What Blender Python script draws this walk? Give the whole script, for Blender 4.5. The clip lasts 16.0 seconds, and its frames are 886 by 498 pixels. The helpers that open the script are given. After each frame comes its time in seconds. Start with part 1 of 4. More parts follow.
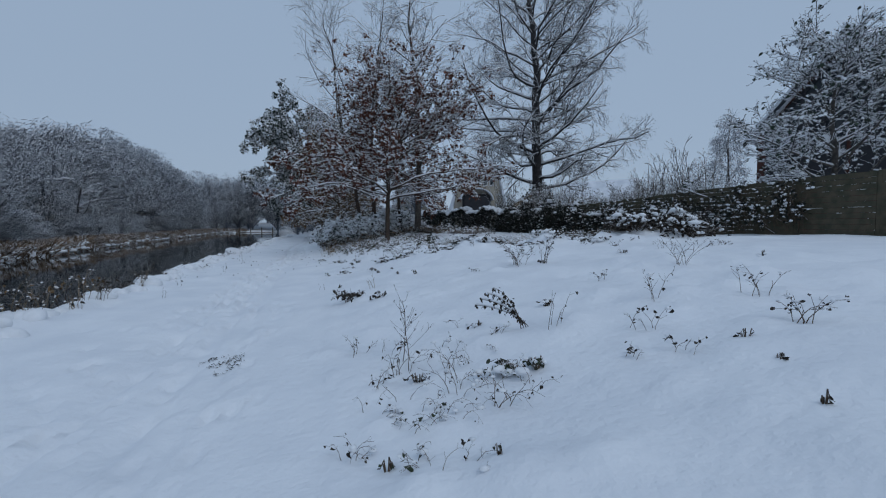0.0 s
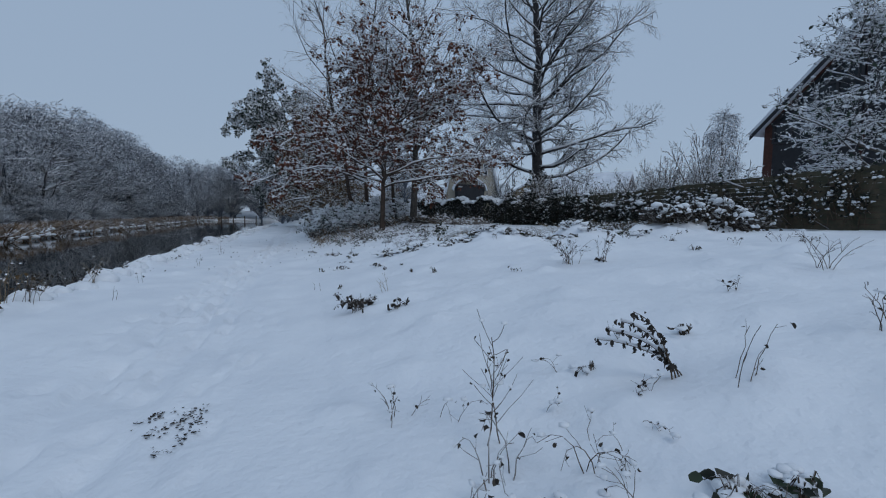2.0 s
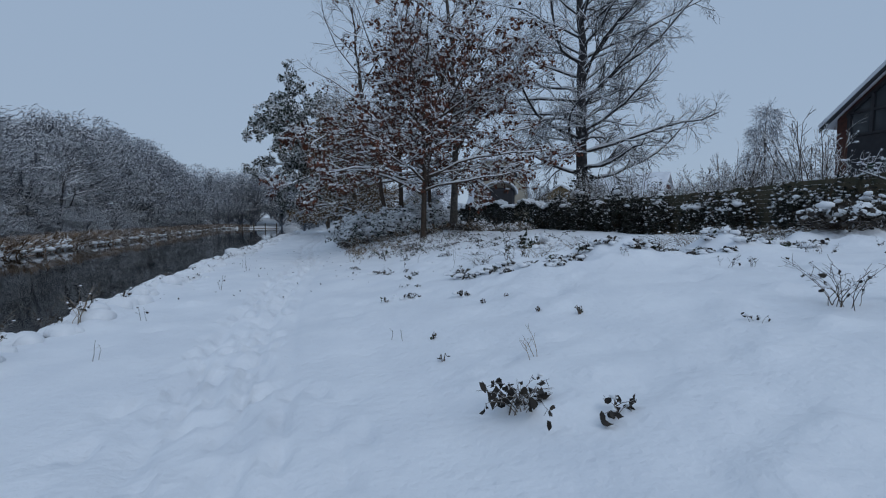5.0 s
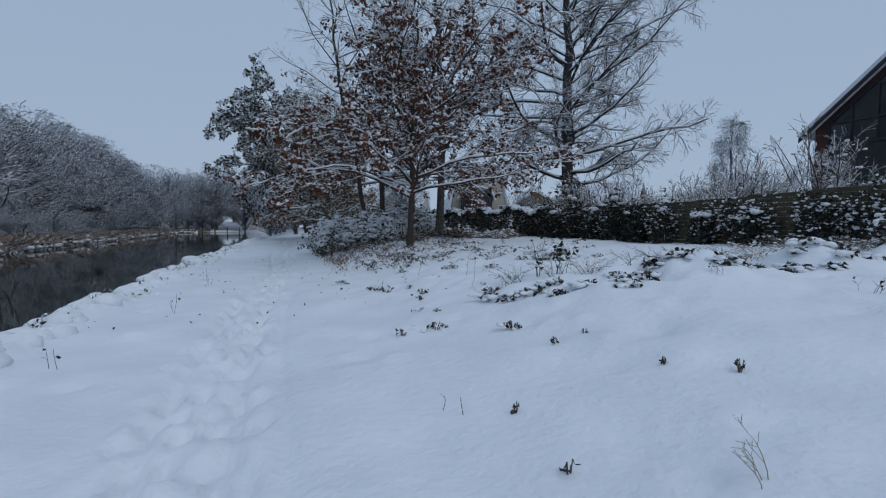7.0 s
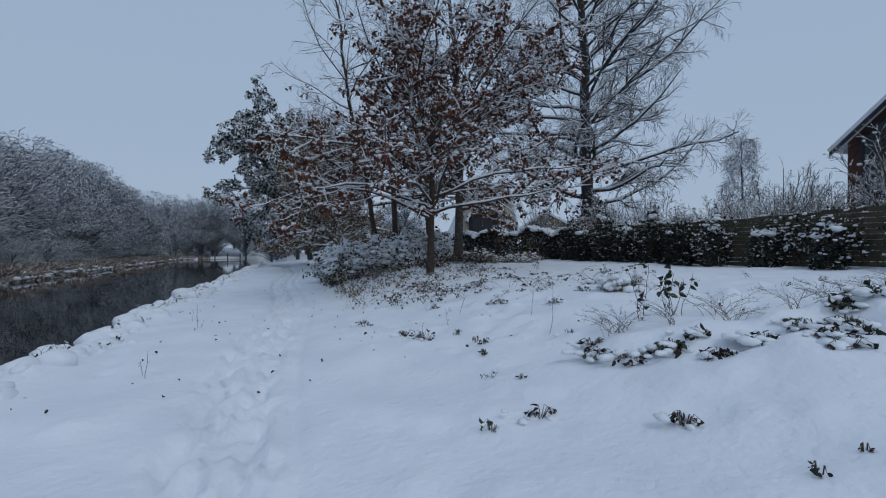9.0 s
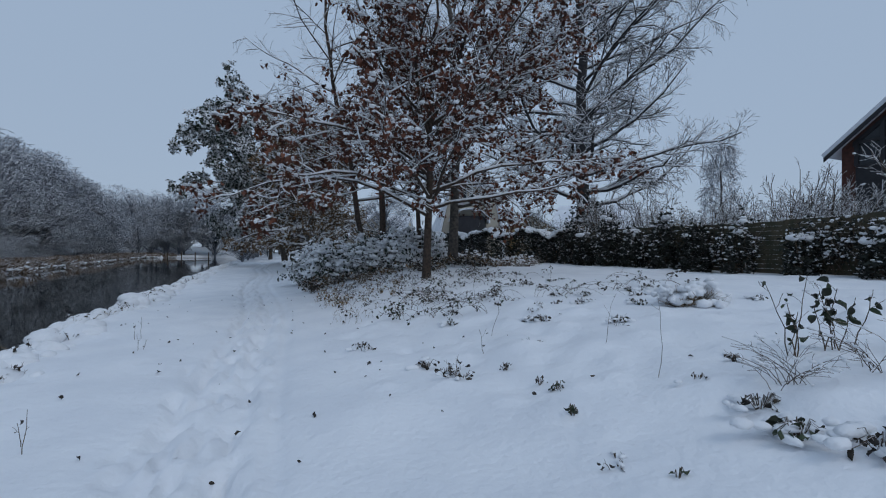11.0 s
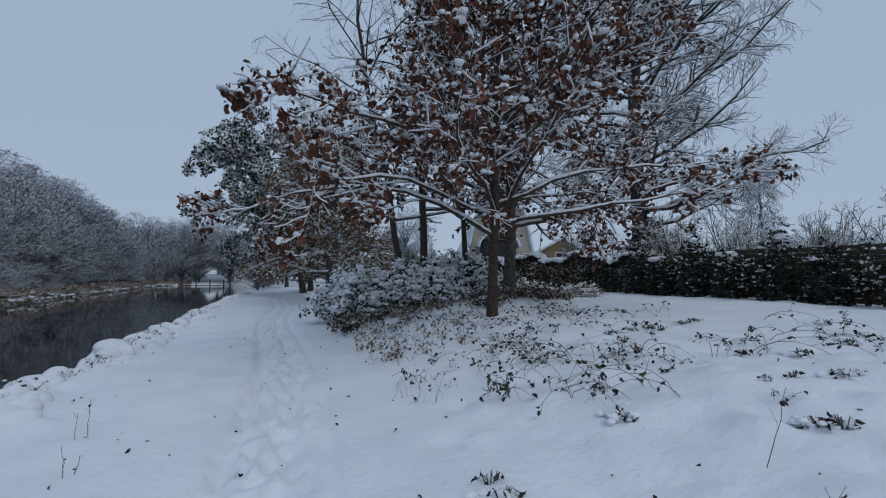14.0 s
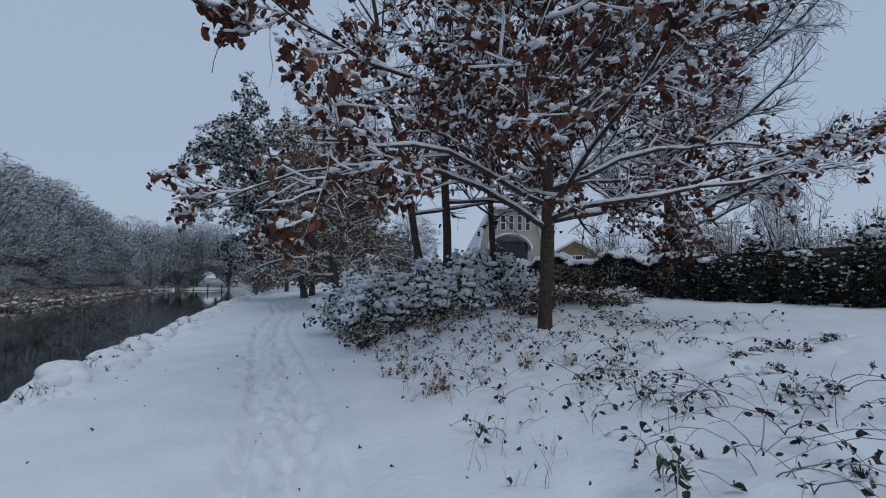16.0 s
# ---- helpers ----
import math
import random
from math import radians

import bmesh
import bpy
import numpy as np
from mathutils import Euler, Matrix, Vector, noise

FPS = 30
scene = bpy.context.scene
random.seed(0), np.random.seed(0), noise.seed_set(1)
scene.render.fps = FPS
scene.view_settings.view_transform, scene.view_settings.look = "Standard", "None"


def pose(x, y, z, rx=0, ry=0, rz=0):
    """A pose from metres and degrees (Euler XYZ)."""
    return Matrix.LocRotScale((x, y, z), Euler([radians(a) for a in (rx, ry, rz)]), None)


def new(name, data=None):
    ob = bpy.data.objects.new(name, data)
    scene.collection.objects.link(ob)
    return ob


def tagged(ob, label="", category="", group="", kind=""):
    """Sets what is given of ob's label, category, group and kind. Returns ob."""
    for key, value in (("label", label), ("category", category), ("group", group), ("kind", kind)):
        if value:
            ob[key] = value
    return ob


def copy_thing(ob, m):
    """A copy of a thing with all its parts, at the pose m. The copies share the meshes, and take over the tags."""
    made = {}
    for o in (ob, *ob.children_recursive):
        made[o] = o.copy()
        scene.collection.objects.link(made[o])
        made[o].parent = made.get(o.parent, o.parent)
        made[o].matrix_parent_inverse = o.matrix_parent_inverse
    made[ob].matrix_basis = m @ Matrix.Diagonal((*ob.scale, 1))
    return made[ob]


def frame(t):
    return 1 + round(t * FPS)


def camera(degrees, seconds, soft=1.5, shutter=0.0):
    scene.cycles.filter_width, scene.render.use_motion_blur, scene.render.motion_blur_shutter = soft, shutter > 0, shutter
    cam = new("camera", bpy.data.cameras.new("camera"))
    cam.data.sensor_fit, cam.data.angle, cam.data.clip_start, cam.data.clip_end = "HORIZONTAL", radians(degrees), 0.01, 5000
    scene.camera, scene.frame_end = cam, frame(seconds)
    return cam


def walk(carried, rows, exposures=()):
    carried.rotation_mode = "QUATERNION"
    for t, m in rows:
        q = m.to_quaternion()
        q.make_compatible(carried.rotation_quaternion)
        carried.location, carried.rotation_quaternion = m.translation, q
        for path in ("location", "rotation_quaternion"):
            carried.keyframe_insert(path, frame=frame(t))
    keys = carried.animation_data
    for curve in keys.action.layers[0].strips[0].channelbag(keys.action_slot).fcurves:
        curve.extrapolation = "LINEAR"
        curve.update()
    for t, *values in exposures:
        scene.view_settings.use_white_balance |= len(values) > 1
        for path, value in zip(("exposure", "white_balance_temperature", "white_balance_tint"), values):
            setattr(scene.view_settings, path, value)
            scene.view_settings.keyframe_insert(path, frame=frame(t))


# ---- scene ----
cam = camera(89.7, 16.0, soft=1.1)
METRES, EYE, TILT, LEAN, TURN = 17.0, 1.5, -3.2, 0.0, -14.6
ROWS = [
    (0.0, 0.0, 0.0, 0.0, 0.0, 0.0, -0.0),
    (0.5, -0.0079, 0.0232, 0.0015, -0.53, -0.45, -0.46),
    (1.0, -0.0169, 0.0488, 0.0031, -1.54, 0.04, -0.7),
    (1.5, -0.0319, 0.0749, 0.0012, -2.17, 0.3, -0.64),
    (2.0, -0.0405, 0.1077, 0.0011, -1.83, -1.09, -0.74),
    (2.5, -0.0525, 0.1284, 0.0043, -0.46, -3.18, -0.8),
    (3.0, -0.0691, 0.1537, 0.0072, 1.74, -5.1, -1.14),
    (3.5, -0.0791, 0.1834, 0.0106, 2.46, -2.28, 0.09),
    (6.0, -0.1482, 0.3166, 0.0148, -2.04, -0.19, -0.64),
    (6.5, -0.158, 0.3432, 0.0168, -3.13, 0.02, -0.68),
    (7.0, -0.1728, 0.3743, 0.0187, -3.88, 0.29, -0.47),
    (7.5, -0.1815, 0.4064, 0.0212, -4.02, 0.7, -0.26),
    (8.0, -0.1975, 0.4379, 0.0235, -3.8, 2.48, 0.44),
    (8.5, -0.2069, 0.4638, 0.0262, -3.71, 2.86, 1.49),
    (9.0, -0.2145, 0.494, 0.0283, -3.78, 3.23, 0.33),
    (11.5, -0.2615, 0.6444, 0.035, -7.19, 3.44, -0.21),
    (12.0, -0.2755, 0.6775, 0.0366, -6.41, 3.42, -0.22),
    (12.5, -0.2824, 0.7057, 0.0402, -5.75, 3.72, -0.25),
    (13.0, -0.2915, 0.7393, 0.044, -5.43, 5.38, -0.15),
    (13.5, -0.3036, 0.7668, 0.0459, -5.31, 5.88, 0.01),
    (14.0, -0.3087, 0.8003, 0.0497, -5.27, 6.74, -0.08),
    (14.5, -0.3194, 0.8269, 0.0499, -5.24, 7.61, -0.33),
    (15.0, -0.3285, 0.86, 0.0515, -5.57, 7.69, -0.36),
    (15.5, -0.3351, 0.894, 0.0535, -5.4, 7.65, -0.41),
    (16.0, -0.3446, 0.9294, 0.0542, -5.31, 7.31, -0.04),
]
walk(cam, [(t, pose(0, 0, EYE, TILT, LEAN, TURN) @ pose(METRES * x, METRES * y, METRES * z, 90 + pitch, roll, yaw)) for t, x, y, z, yaw, pitch, roll in ROWS],
     [(0.0, -0.15, 6480, 9.5), (3.5, -0.12, 6480, 9.5), (7.0, -0.05, 6550, 10), (12.5, -0.03, 6650, 10.5), (16.0, 0.03, 6800, 11)])

# ---- light: a dull overcast winter day ----
SUN_ELEVATION, SUN_ROTATION = 24.0, 205.0
world = bpy.data.worlds.new("overcast_sky")
scene.world = world
world.use_nodes = True
wn, wl = world.node_tree.nodes, world.node_tree.links
sky = wn.new("ShaderNodeTexSky")
sky.sky_type, sky.sun_disc = "NISHITA", False
sky.sun_elevation, sky.sun_rotation = radians(SUN_ELEVATION), radians(SUN_ROTATION)
back = wn["Background"]
back.inputs["Strength"].default_value = 0.1
cloud = wn.new("ShaderNodeMix")
cloud.data_type = "RGBA"
cloud.inputs["Factor"].default_value = 0.94
lie = wn.new("ShaderNodeTexCoord")
part_z = wn.new("ShaderNodeSeparateXYZ")
wl.new(lie.outputs["Generated"], part_z.inputs[0])
veil = wn.new("ShaderNodeMix")
veil.data_type = "RGBA"
veil.inputs["A"].default_value = (3.5, 4.5, 5.95, 1)
veil.inputs["B"].default_value = (3.2, 4.4, 6.15, 1)
wl.new(part_z.outputs["Z"], veil.inputs["Factor"])
wl.new(veil.outputs["Result"], cloud.inputs["B"])
wl.new(sky.outputs[0], cloud.inputs["A"])
wl.new(cloud.outputs["Result"], back.inputs["Color"])
sun = new("sun", bpy.data.lights.new("sun", "SUN"))
sun.data.energy, sun.data.angle, sun.data.color = 0.6, radians(30), (0.95, 0.97, 1.0)
sun.matrix_world = pose(0, 0, 40, 90 - SUN_ELEVATION - 25, 0, SUN_ROTATION - 180)


# ---- materials ----
def material(name, colour, rough=0.9, other=None, scale=8.0, bump=0.0, bump_scale=30.0, snow=0.0, snow_at=0.35, metal=0.0, low=0.35, high=0.65, spec=0.3, hue=0.0):
    """A surface of two noisy tones; snow: how much of it lies on faces that look up."""
    m = bpy.data.materials.new(name)
    m.use_nodes = True
    n, l = m.node_tree.nodes, m.node_tree.links
    b = n["Principled BSDF"]
    b.inputs["Roughness"].default_value, b.inputs["Metallic"].default_value = rough, metal
    b.inputs["Specular IOR Level"].default_value = spec
    co = n.new("ShaderNodeTexCoord")
    geo = n.new("ShaderNodeNewGeometry")
    tex = n.new("ShaderNodeTexNoise")
    tex.inputs["Scale"].default_value, tex.inputs["Detail"].default_value = scale, 6
    l.new(co.outputs["Object"], tex.inputs["Vector"])
    ramp = n.new("ShaderNodeMapRange")
    ramp.inputs["From Min"].default_value, ramp.inputs["From Max"].default_value = low, high
    l.new(tex.outputs["Fac"], ramp.inputs["Value"])
    mix = n.new("ShaderNodeMix")
    mix.data_type = "RGBA"
    mix.inputs["A"].default_value = (*colour, 1)
    mix.inputs["B"].default_value = (*(other or [c * 0.6 for c in colour]), 1)
    l.new(ramp.outputs[0], mix.inputs["Factor"])
    out = mix.outputs["Result"]
    if hue:
        vary = n.new("ShaderNodeHueSaturation")
        r = n.new("ShaderNodeMapRange")
        r.inputs["To Min"].default_value, r.inputs["To Max"].default_value = 1 - hue, 1 + hue
        l.new(geo.outputs["Random Per Island"], r.inputs["Value"])
        l.new(r.outputs[0], vary.inputs["Value"])
        l.new(out, vary.inputs["Color"])
        out = vary.outputs[0]
    if snow:
        sep = n.new("ShaderNodeSeparateXYZ")
        l.new(geo.outputs["Normal"], sep.inputs[0])
        patch = n.new("ShaderNodeTexNoise")
        patch.inputs["Scale"].default_value, patch.inputs["Detail"].default_value = max(1.5, scale * 0.4), 4
        l.new(co.outputs["Object"], patch.inputs["Vector"])
        add = n.new("ShaderNodeMath")
        add.operation = "MULTIPLY_ADD"
        add.inputs[1].default_value = 1.3
        l.new(patch.outputs["Fac"], add.inputs[0])
        l.new(sep.outputs["Z"], add.inputs[2])
        lie = n.new("ShaderNodeMapRange")
        lie.inputs["From Min"].default_value, lie.inputs["From Max"].default_value = snow_at + 0.6, snow_at + 0.85
        lie.inputs["To Max"].default_value = snow
        l.new(add.outputs[0], lie.inputs["Value"])
        cover = n.new("ShaderNodeMix")
        cover.data_type = "RGBA"
        cover.inputs["B"].default_value = (0.8, 0.82, 0.85, 1)
        l.new(out, cover.inputs["A"])
        l.new(lie.outputs[0], cover.inputs["Factor"])
        out = cover.outputs["Result"]
    l.new(out, b.inputs["Base Color"])
    if bump:
        fine = n.new("ShaderNodeTexNoise")
        fine.inputs["Scale"].default_value, fine.inputs["Detail"].default_value = bump_scale, 8
        l.new(co.outputs["Object"], fine.inputs["Vector"])
        bp = n.new("ShaderNodeBump")
        bp.inputs["Strength"].default_value, bp.inputs["Distance"].default_value = bump, 0.03
        l.new(fine.outputs["Fac"], bp.inputs["Height"])
        l.new(bp.outputs[0], b.inputs["Normal"])
    return m


SNOW = material("snow", (0.83, 0.85, 0.88), 0.75, (0.76, 0.785, 0.825), 1.2, 0.7, 12, spec=0.15)
SNOW_LUMP = material("snow_lump", (0.82, 0.835, 0.86), 0.8, (0.75, 0.77, 0.8), 6, 0.3, 30, spec=0.1)
WATER = material("river_water", (0.008, 0.010, 0.010), 0.05, (0.012, 0.013, 0.012), 0.3, 0.03, 3.0, spec=0.32)
BARK_OAK = material("oak_bark", (0.085, 0.06, 0.045), 0.9, (0.035, 0.027, 0.023), 14, 0.8, 40, snow=0.85, snow_at=0.45)
BARK_GREY = material("grey_bark", (0.12, 0.105, 0.09), 0.9, (0.05, 0.045, 0.042), 10, 0.8, 35, snow=0.85, snow_at=0.4)
BARK_BEECH = material("dark_bark", (0.06, 0.055, 0.055), 0.9, (0.03, 0.028, 0.03), 6, 0.6, 25, snow=0.9, snow_at=0.2)
TWIG = material("snowy_twig", (0.08, 0.068, 0.06), 0.9, (0.045, 0.04, 0.038), 6, snow=0.95, snow_at=-0.05)
# far twigs: distance haze is mixed into the frosty blue-grey
TWIG_FAR = material("hazy_frosted_twig", (0.12, 0.135, 0.165), 0.95, (0.05, 0.057, 0.072), 0.5, snow=0.9, snow_at=0.1, hue=0.4)
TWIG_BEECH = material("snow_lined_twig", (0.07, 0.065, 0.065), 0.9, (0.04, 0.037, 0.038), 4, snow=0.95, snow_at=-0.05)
# a paler copy for the farthest trees, with more haze in the colour
TWIG_HAZE = material("distant_hazed_twig", (0.17, 0.19, 0.23), 0.95, (0.10, 0.115, 0.14), 0.8, snow=0.9, snow_at=0.3, hue=0.25)
LEAF_OAK = material("withered_oak_leaf", (0.15, 0.056, 0.032), 0.75, (0.065, 0.026, 0.018), 3, snow=0.0, hue=0.6)
LEAF_BROWN = material("brown_leaf", (0.19, 0.115, 0.055), 0.8, (0.09, 0.06, 0.03), 3, hue=0.5, snow=0.6, snow_at=0.5)
LEAF_GREEN = material("evergreen_leaf", (0.04, 0.058, 0.036), 0.6, (0.02, 0.03, 0.022), 4, hue=0.5, snow=0.95, snow_at=-0.05)
LEAF_BRAMBLE = material("bramble_leaf", (0.036, 0.055, 0.026), 0.6, (0.03, 0.03, 0.025), 9, hue=0.6)
LEAF_DARK = material("frostbitten_leaf", (0.03, 0.027, 0.026), 0.8, (0.05, 0.04, 0.03), 9, hue=0.5)
STEM = material("dry_stem", (0.06, 0.042, 0.032), 0.9, (0.12, 0.09, 0.06), 5, hue=0.4, snow=0.5, snow_at=0.4)
STRAW = material("dry_grass", (0.28, 0.21, 0.13), 0.95, (0.16, 0.12, 0.08), 3, hue=0.4, snow=0.6, snow_at=0.5)
REED = material("winter_reed", (0.29, 0.19, 0.115), 0.95, (0.12, 0.085, 0.06), 0.25, hue=0.5, snow=0.6, snow_at=0.4)
HEDGE = material("hedge_leaf", (0.025, 0.03, 0.022), 0.7, (0.012, 0.014, 0.012), 3, hue=0.5, snow=0.7, snow_at=0.75)
FENCE_WOOD = material("mossy_fence_wood", (0.10, 0.082, 0.055), 0.9, (0.055, 0.055, 0.036), 5, 0.5, 30, hue=0.25)
PLASTER = material("cream_plaster", (0.42, 0.38, 0.31), 0.9, (0.36, 0.33, 0.28), 1.0, 0.2, 20)
CONCRETE = material("grey_concrete", (0.4, 0.41, 0.43), 0.9, (0.34, 0.35, 0.37), 0.6, 0.2, 10)
BRICK_RED = material("red_brick", (0.10, 0.042, 0.032), 0.9, (0.065, 0.03, 0.025), 7, 0.4, 30)
ROOF_SNOW = material("snowy_roof", (0.78, 0.8, 0.84), 0.8, (0.62, 0.65, 0.7), 0.8, 0.3, 8)
ROOF_TILE = material("red_roof_tile", (0.17, 0.075, 0.05), 0.85, (0.1, 0.05, 0.04), 4, 0.3, 20, snow=0.6, snow_at=0.6)
WHITE = material("white_paint", (0.75, 0.76, 0.78), 0.6, (0.65, 0.66, 0.68), 3)
DARK_PAINT = material("dark_paint", (0.03, 0.03, 0.034), 0.5, (0.022, 0.022, 0.026), 4)
GLASS = material("window_glass", (0.02, 0.024, 0.03), 0.08, (0.03, 0.035, 0.04), 1.0, spec=0.6)
YELLOW = material("yellow_cladding", (0.24, 0.17, 0.085), 0.8, (0.18, 0.13, 0.07), 2)


# ---- mesh helpers ----
def mesh_of(name, verts, faces, mat, smooth=True):
    """A mesh from an array of points and an array of faces with one corner count."""
    verts, faces = np.asarray(verts, dtype=np.float32).reshape(-1, 3), np.asarray(faces, dtype=np.int32)
    me = bpy.data.meshes.new(name)
    k = faces.shape[1]
    me.vertices.add(len(verts))
    me.vertices.foreach_set("co", verts.ravel())
    me.loops.add(faces.size)
    me.loops.foreach_set("vertex_index", faces.ravel())
    me.polygons.add(len(faces))
    me.polygons.foreach_set("loop_start", np.arange(0, faces.size, k, dtype=np.int32))
    me.polygons.foreach_set("use_smooth", np.full(len(faces), smooth))
    me.update(calc_edges=True)
    me.materials.append(mat)
    return me


def solid(name, verts, faces, mat, parent=None, label="", kind="", smooth=True):
    ob = new(name, mesh_of(name, verts, faces, mat, smooth))
    ob.parent = parent
    return tagged(ob, label, "", "", kind)


def part(name, bm, mat, parent=None, label="", smooth=False):
    me = bpy.data.meshes.new(name)
    bm.to_mesh(me)
    bm.free()
    me.materials.append(mat)
    for p in me.polygons:
        p.use_smooth = smooth
    ob = new(name, me)
    ob.parent = parent
    return tagged(ob, label)


def thing(name, at, label, category, group="", kind="", turn=0.0):
    ob = new(name)
    ob.empty_display_size = 0.2
    ob.matrix_world = pose(*at, 0, 0, turn)
    return tagged(ob, label, category, group, kind)


def box(bm, lo, hi, bevel=0.0):
    lo, hi = Vector(lo), Vector(hi)
    made = bmesh.ops.create_cube(bm, size=1, matrix=Matrix.LocRotScale((lo + hi) / 2, None, hi - lo))
    if bevel:
        edges = list({e for v in made["verts"] for e in v.link_edges})
        bmesh.ops.bevel(bm, geom=edges, offset=bevel, segments=1, affect="EDGES")
    return bm


def tubes(pts, rad, k):
    """Tapered tubes along N polylines of n points each: points and quads."""
    N, n, _ = pts.shape
    tan = np.gradient(pts, axis=1)
    tan /= np.linalg.norm(tan, axis=2, keepdims=True) + 1e-9
    ref = np.where(np.abs(tan[:, :1, 2:]) > 0.85, np.array([[[1.0, 0, 0]]]), np.array([[[0, 0, 1.0]]]))
    a = np.cross(tan, np.broadcast_to(ref, tan.shape))
    a /= np.linalg.norm(a, axis=2, keepdims=True) + 1e-9
    b = np.cross(tan, a)
    ang = np.arange(k) * 2 * np.pi / k
    ring = a[:, :, None] * np.cos(ang)[None, None, :, None] + b[:, :, None] * np.sin(ang)[None, None, :, None]
    v = (pts[:, :, None] + ring * rad[:, :, None, None]).reshape(-1, 3)
    i = np.arange(N)[:, None, None] * n * k + np.arange(n - 1)[None, :, None] * k
    j = np.arange(k)[None, None, :]
    j2 = (j + 1) % k
    f = np.stack([i + j, i + j2, i + k + j2, i + k + j], axis=3).reshape(-1, 4)
    return v, f


def joined(pieces):
    vs, fs, at = [], [], 0
    for v, f in pieces:
        vs.append(v)
        fs.append(f + at)
        at += len(v)
    return np.concatenate(vs), np.concatenate(fs)


def unit(v):
    return v / (np.linalg.norm(v, axis=-1, keepdims=True) + 1e-9)


def grow(rng, pts, rad, count, n, length, angle, u0=0.25, u1=1.0, up=0.0, wob=0.12, thick=0.6, taper=0.25, shade=0.5, angle2=None, even=False):
    """Side shoots of N polylines: count on each, between the shares u0 and u1 of its length; length in metres at the foot, shorter (by shade) to the tip."""
    N, m, _ = pts.shape
    u = u0 + (u1 - u0) * (np.arange(count)[None] + rng.uniform(0, 1, (N, count))) / count
    f = np.clip(u * (m - 1), 0, m - 1.001)
    i = f.astype(int)
    w = (f - i)[..., None]
    row = np.arange(N)[:, None]
    at = pts[row, i] * (1 - w) + pts[row, i + 1] * w
    r = (rad[row, i] * (1 - w[..., 0]) + rad[row, i + 1] * w[..., 0]) * thick
    tan = unit(pts[row, i + 1] - pts[row, i])
    side = unit(np.cross(tan, rng.normal(0, 1, (N, count, 3))))
    if even:
        turn = np.arange(count) * 2.39996 + rng.uniform(-0.4, 0.4, count)
        side = np.broadcast_to(np.stack([np.cos(turn), np.sin(turn), 0 * turn], axis=1)[None], tan.shape)
    lean = angle + ((angle2 or angle) - angle) * (u - u0) / max(1e-6, u1 - u0)
    a = np.radians(lean * rng.uniform(0.75, 1.2, (N, count)))[..., None]
    d = tan * np.cos(a) + side * np.sin(a)
    L = length * (1 - shade * (u - u0) / max(1e-6, u1 - u0)) * rng.uniform(0.65, 1.2, (N, count))
    step = (L / (n - 1))[..., None]
    out = np.empty((N, count, n, 3))
    out[:, :, 0] = at
    for k in range(1, n):
        d = unit(d + rng.normal(0, wob, d.shape) + np.array([0, 0, up]))
        out[:, :, k] = out[:, :, k - 1] + d * step
    rr = r[..., None] * np.linspace(1, taper, n)
    return out.reshape(-1, n, 3), rr.reshape(-1, n)


def leaves(rng, at, size, droop=0.5, bend=0.3, plain=False):
    """Curled leaves hanging at the given points: a folded blade with waisted, uneven edges; plain: a simpler blade for trees far off."""
    N = len(at)
    d = unit(rng.normal(0, 1, (N, 3)) * [1, 1, 0.6] - [0, 0, droop])
    s = unit(np.cross(d, rng.normal(0, 1, (N, 3))))
    nn = np.cross(d, s)
    z = size * rng.uniform(0.55, 1.3, (N, 1))
    w = z * rng.uniform(0.22, 0.4, (N, 1))
    curl = z * rng.uniform(0.1, 2.0, (N, 1)) * bend
    if plain:
        l, r = at + d * z * 0.55 + s * w + nn * curl * 0.6, at + d * z * 0.55 - s * w + nn * curl * 0.6
        v = np.stack([at, r, at + d * z - nn * curl, l, at + d * z * 0.5], axis=1)
        q = np.array([[0, 1, 4], [1, 2, 4], [2, 3, 4], [3, 0, 4]])
    else:
        rows = [at]
        for share, wide, sink in ((0.22, 0.72, 0.0), (0.5, 1.0, 0.12), (0.78, 0.78, 0.4)):
            mid = at + d * z * share - nn * curl * sink
            for side in (1, -1):
                rows.append(mid + s * w * side * wide * rng.uniform(0.8, 1.15, (N, 1)) + nn * curl * rng.uniform(0.4, 1.1, (N, 1)))
            rows.append(mid)
        rows.append(at + d * z * 0.97 - nn * curl * 0.9)
        v = np.stack(rows, axis=1)
        q = np.array([[0, 3, 1], [0, 2, 3], [1, 3, 6], [1, 6, 4], [3, 2, 5], [3, 5, 6], [4, 6, 9], [4, 9, 7], [6, 5, 8], [6, 8, 9], [7, 9, 10], [9, 8, 10]])
    f = (np.arange(N)[:, None, None] * v.shape[1] + q[None]).reshape(-1, 3)
    return v.reshape(-1, 3), f


ICO = {}


def lumps(rng, at, size, flat=0.5, fine=False):
    """Uneven rounded lumps of snow."""
    if fine not in ICO:
        bm = bmesh.new()
        bmesh.ops.create_icosphere(bm, subdivisions=2 if fine else 1, radius=1)
        ICO[fine] = (np.array([v.co[:] for v in bm.verts]), np.array([[v.index for v in f.verts] for f in bm.faces]))
        bm.free()
    bv, bf = ICO[fine]
    N = len(at)
    sc = size * rng.uniform(0.5, 1.4, (N, 1, 1)) * np.concatenate([rng.uniform(0.6, 1.4, (N, 1, 2)), np.full((N, 1, 1), flat)], axis=2)
    v = bv[None] * (1 + rng.uniform(-0.2, 0.2, (N, len(bv), 1)) * (0.6 if fine else 1.2)) * sc + np.asarray(at)[:, None]
    f = np.arange(N)[:, None, None] * len(bv) + bf[None]
    return v.reshape(-1, 3), f.reshape(-1, 3)


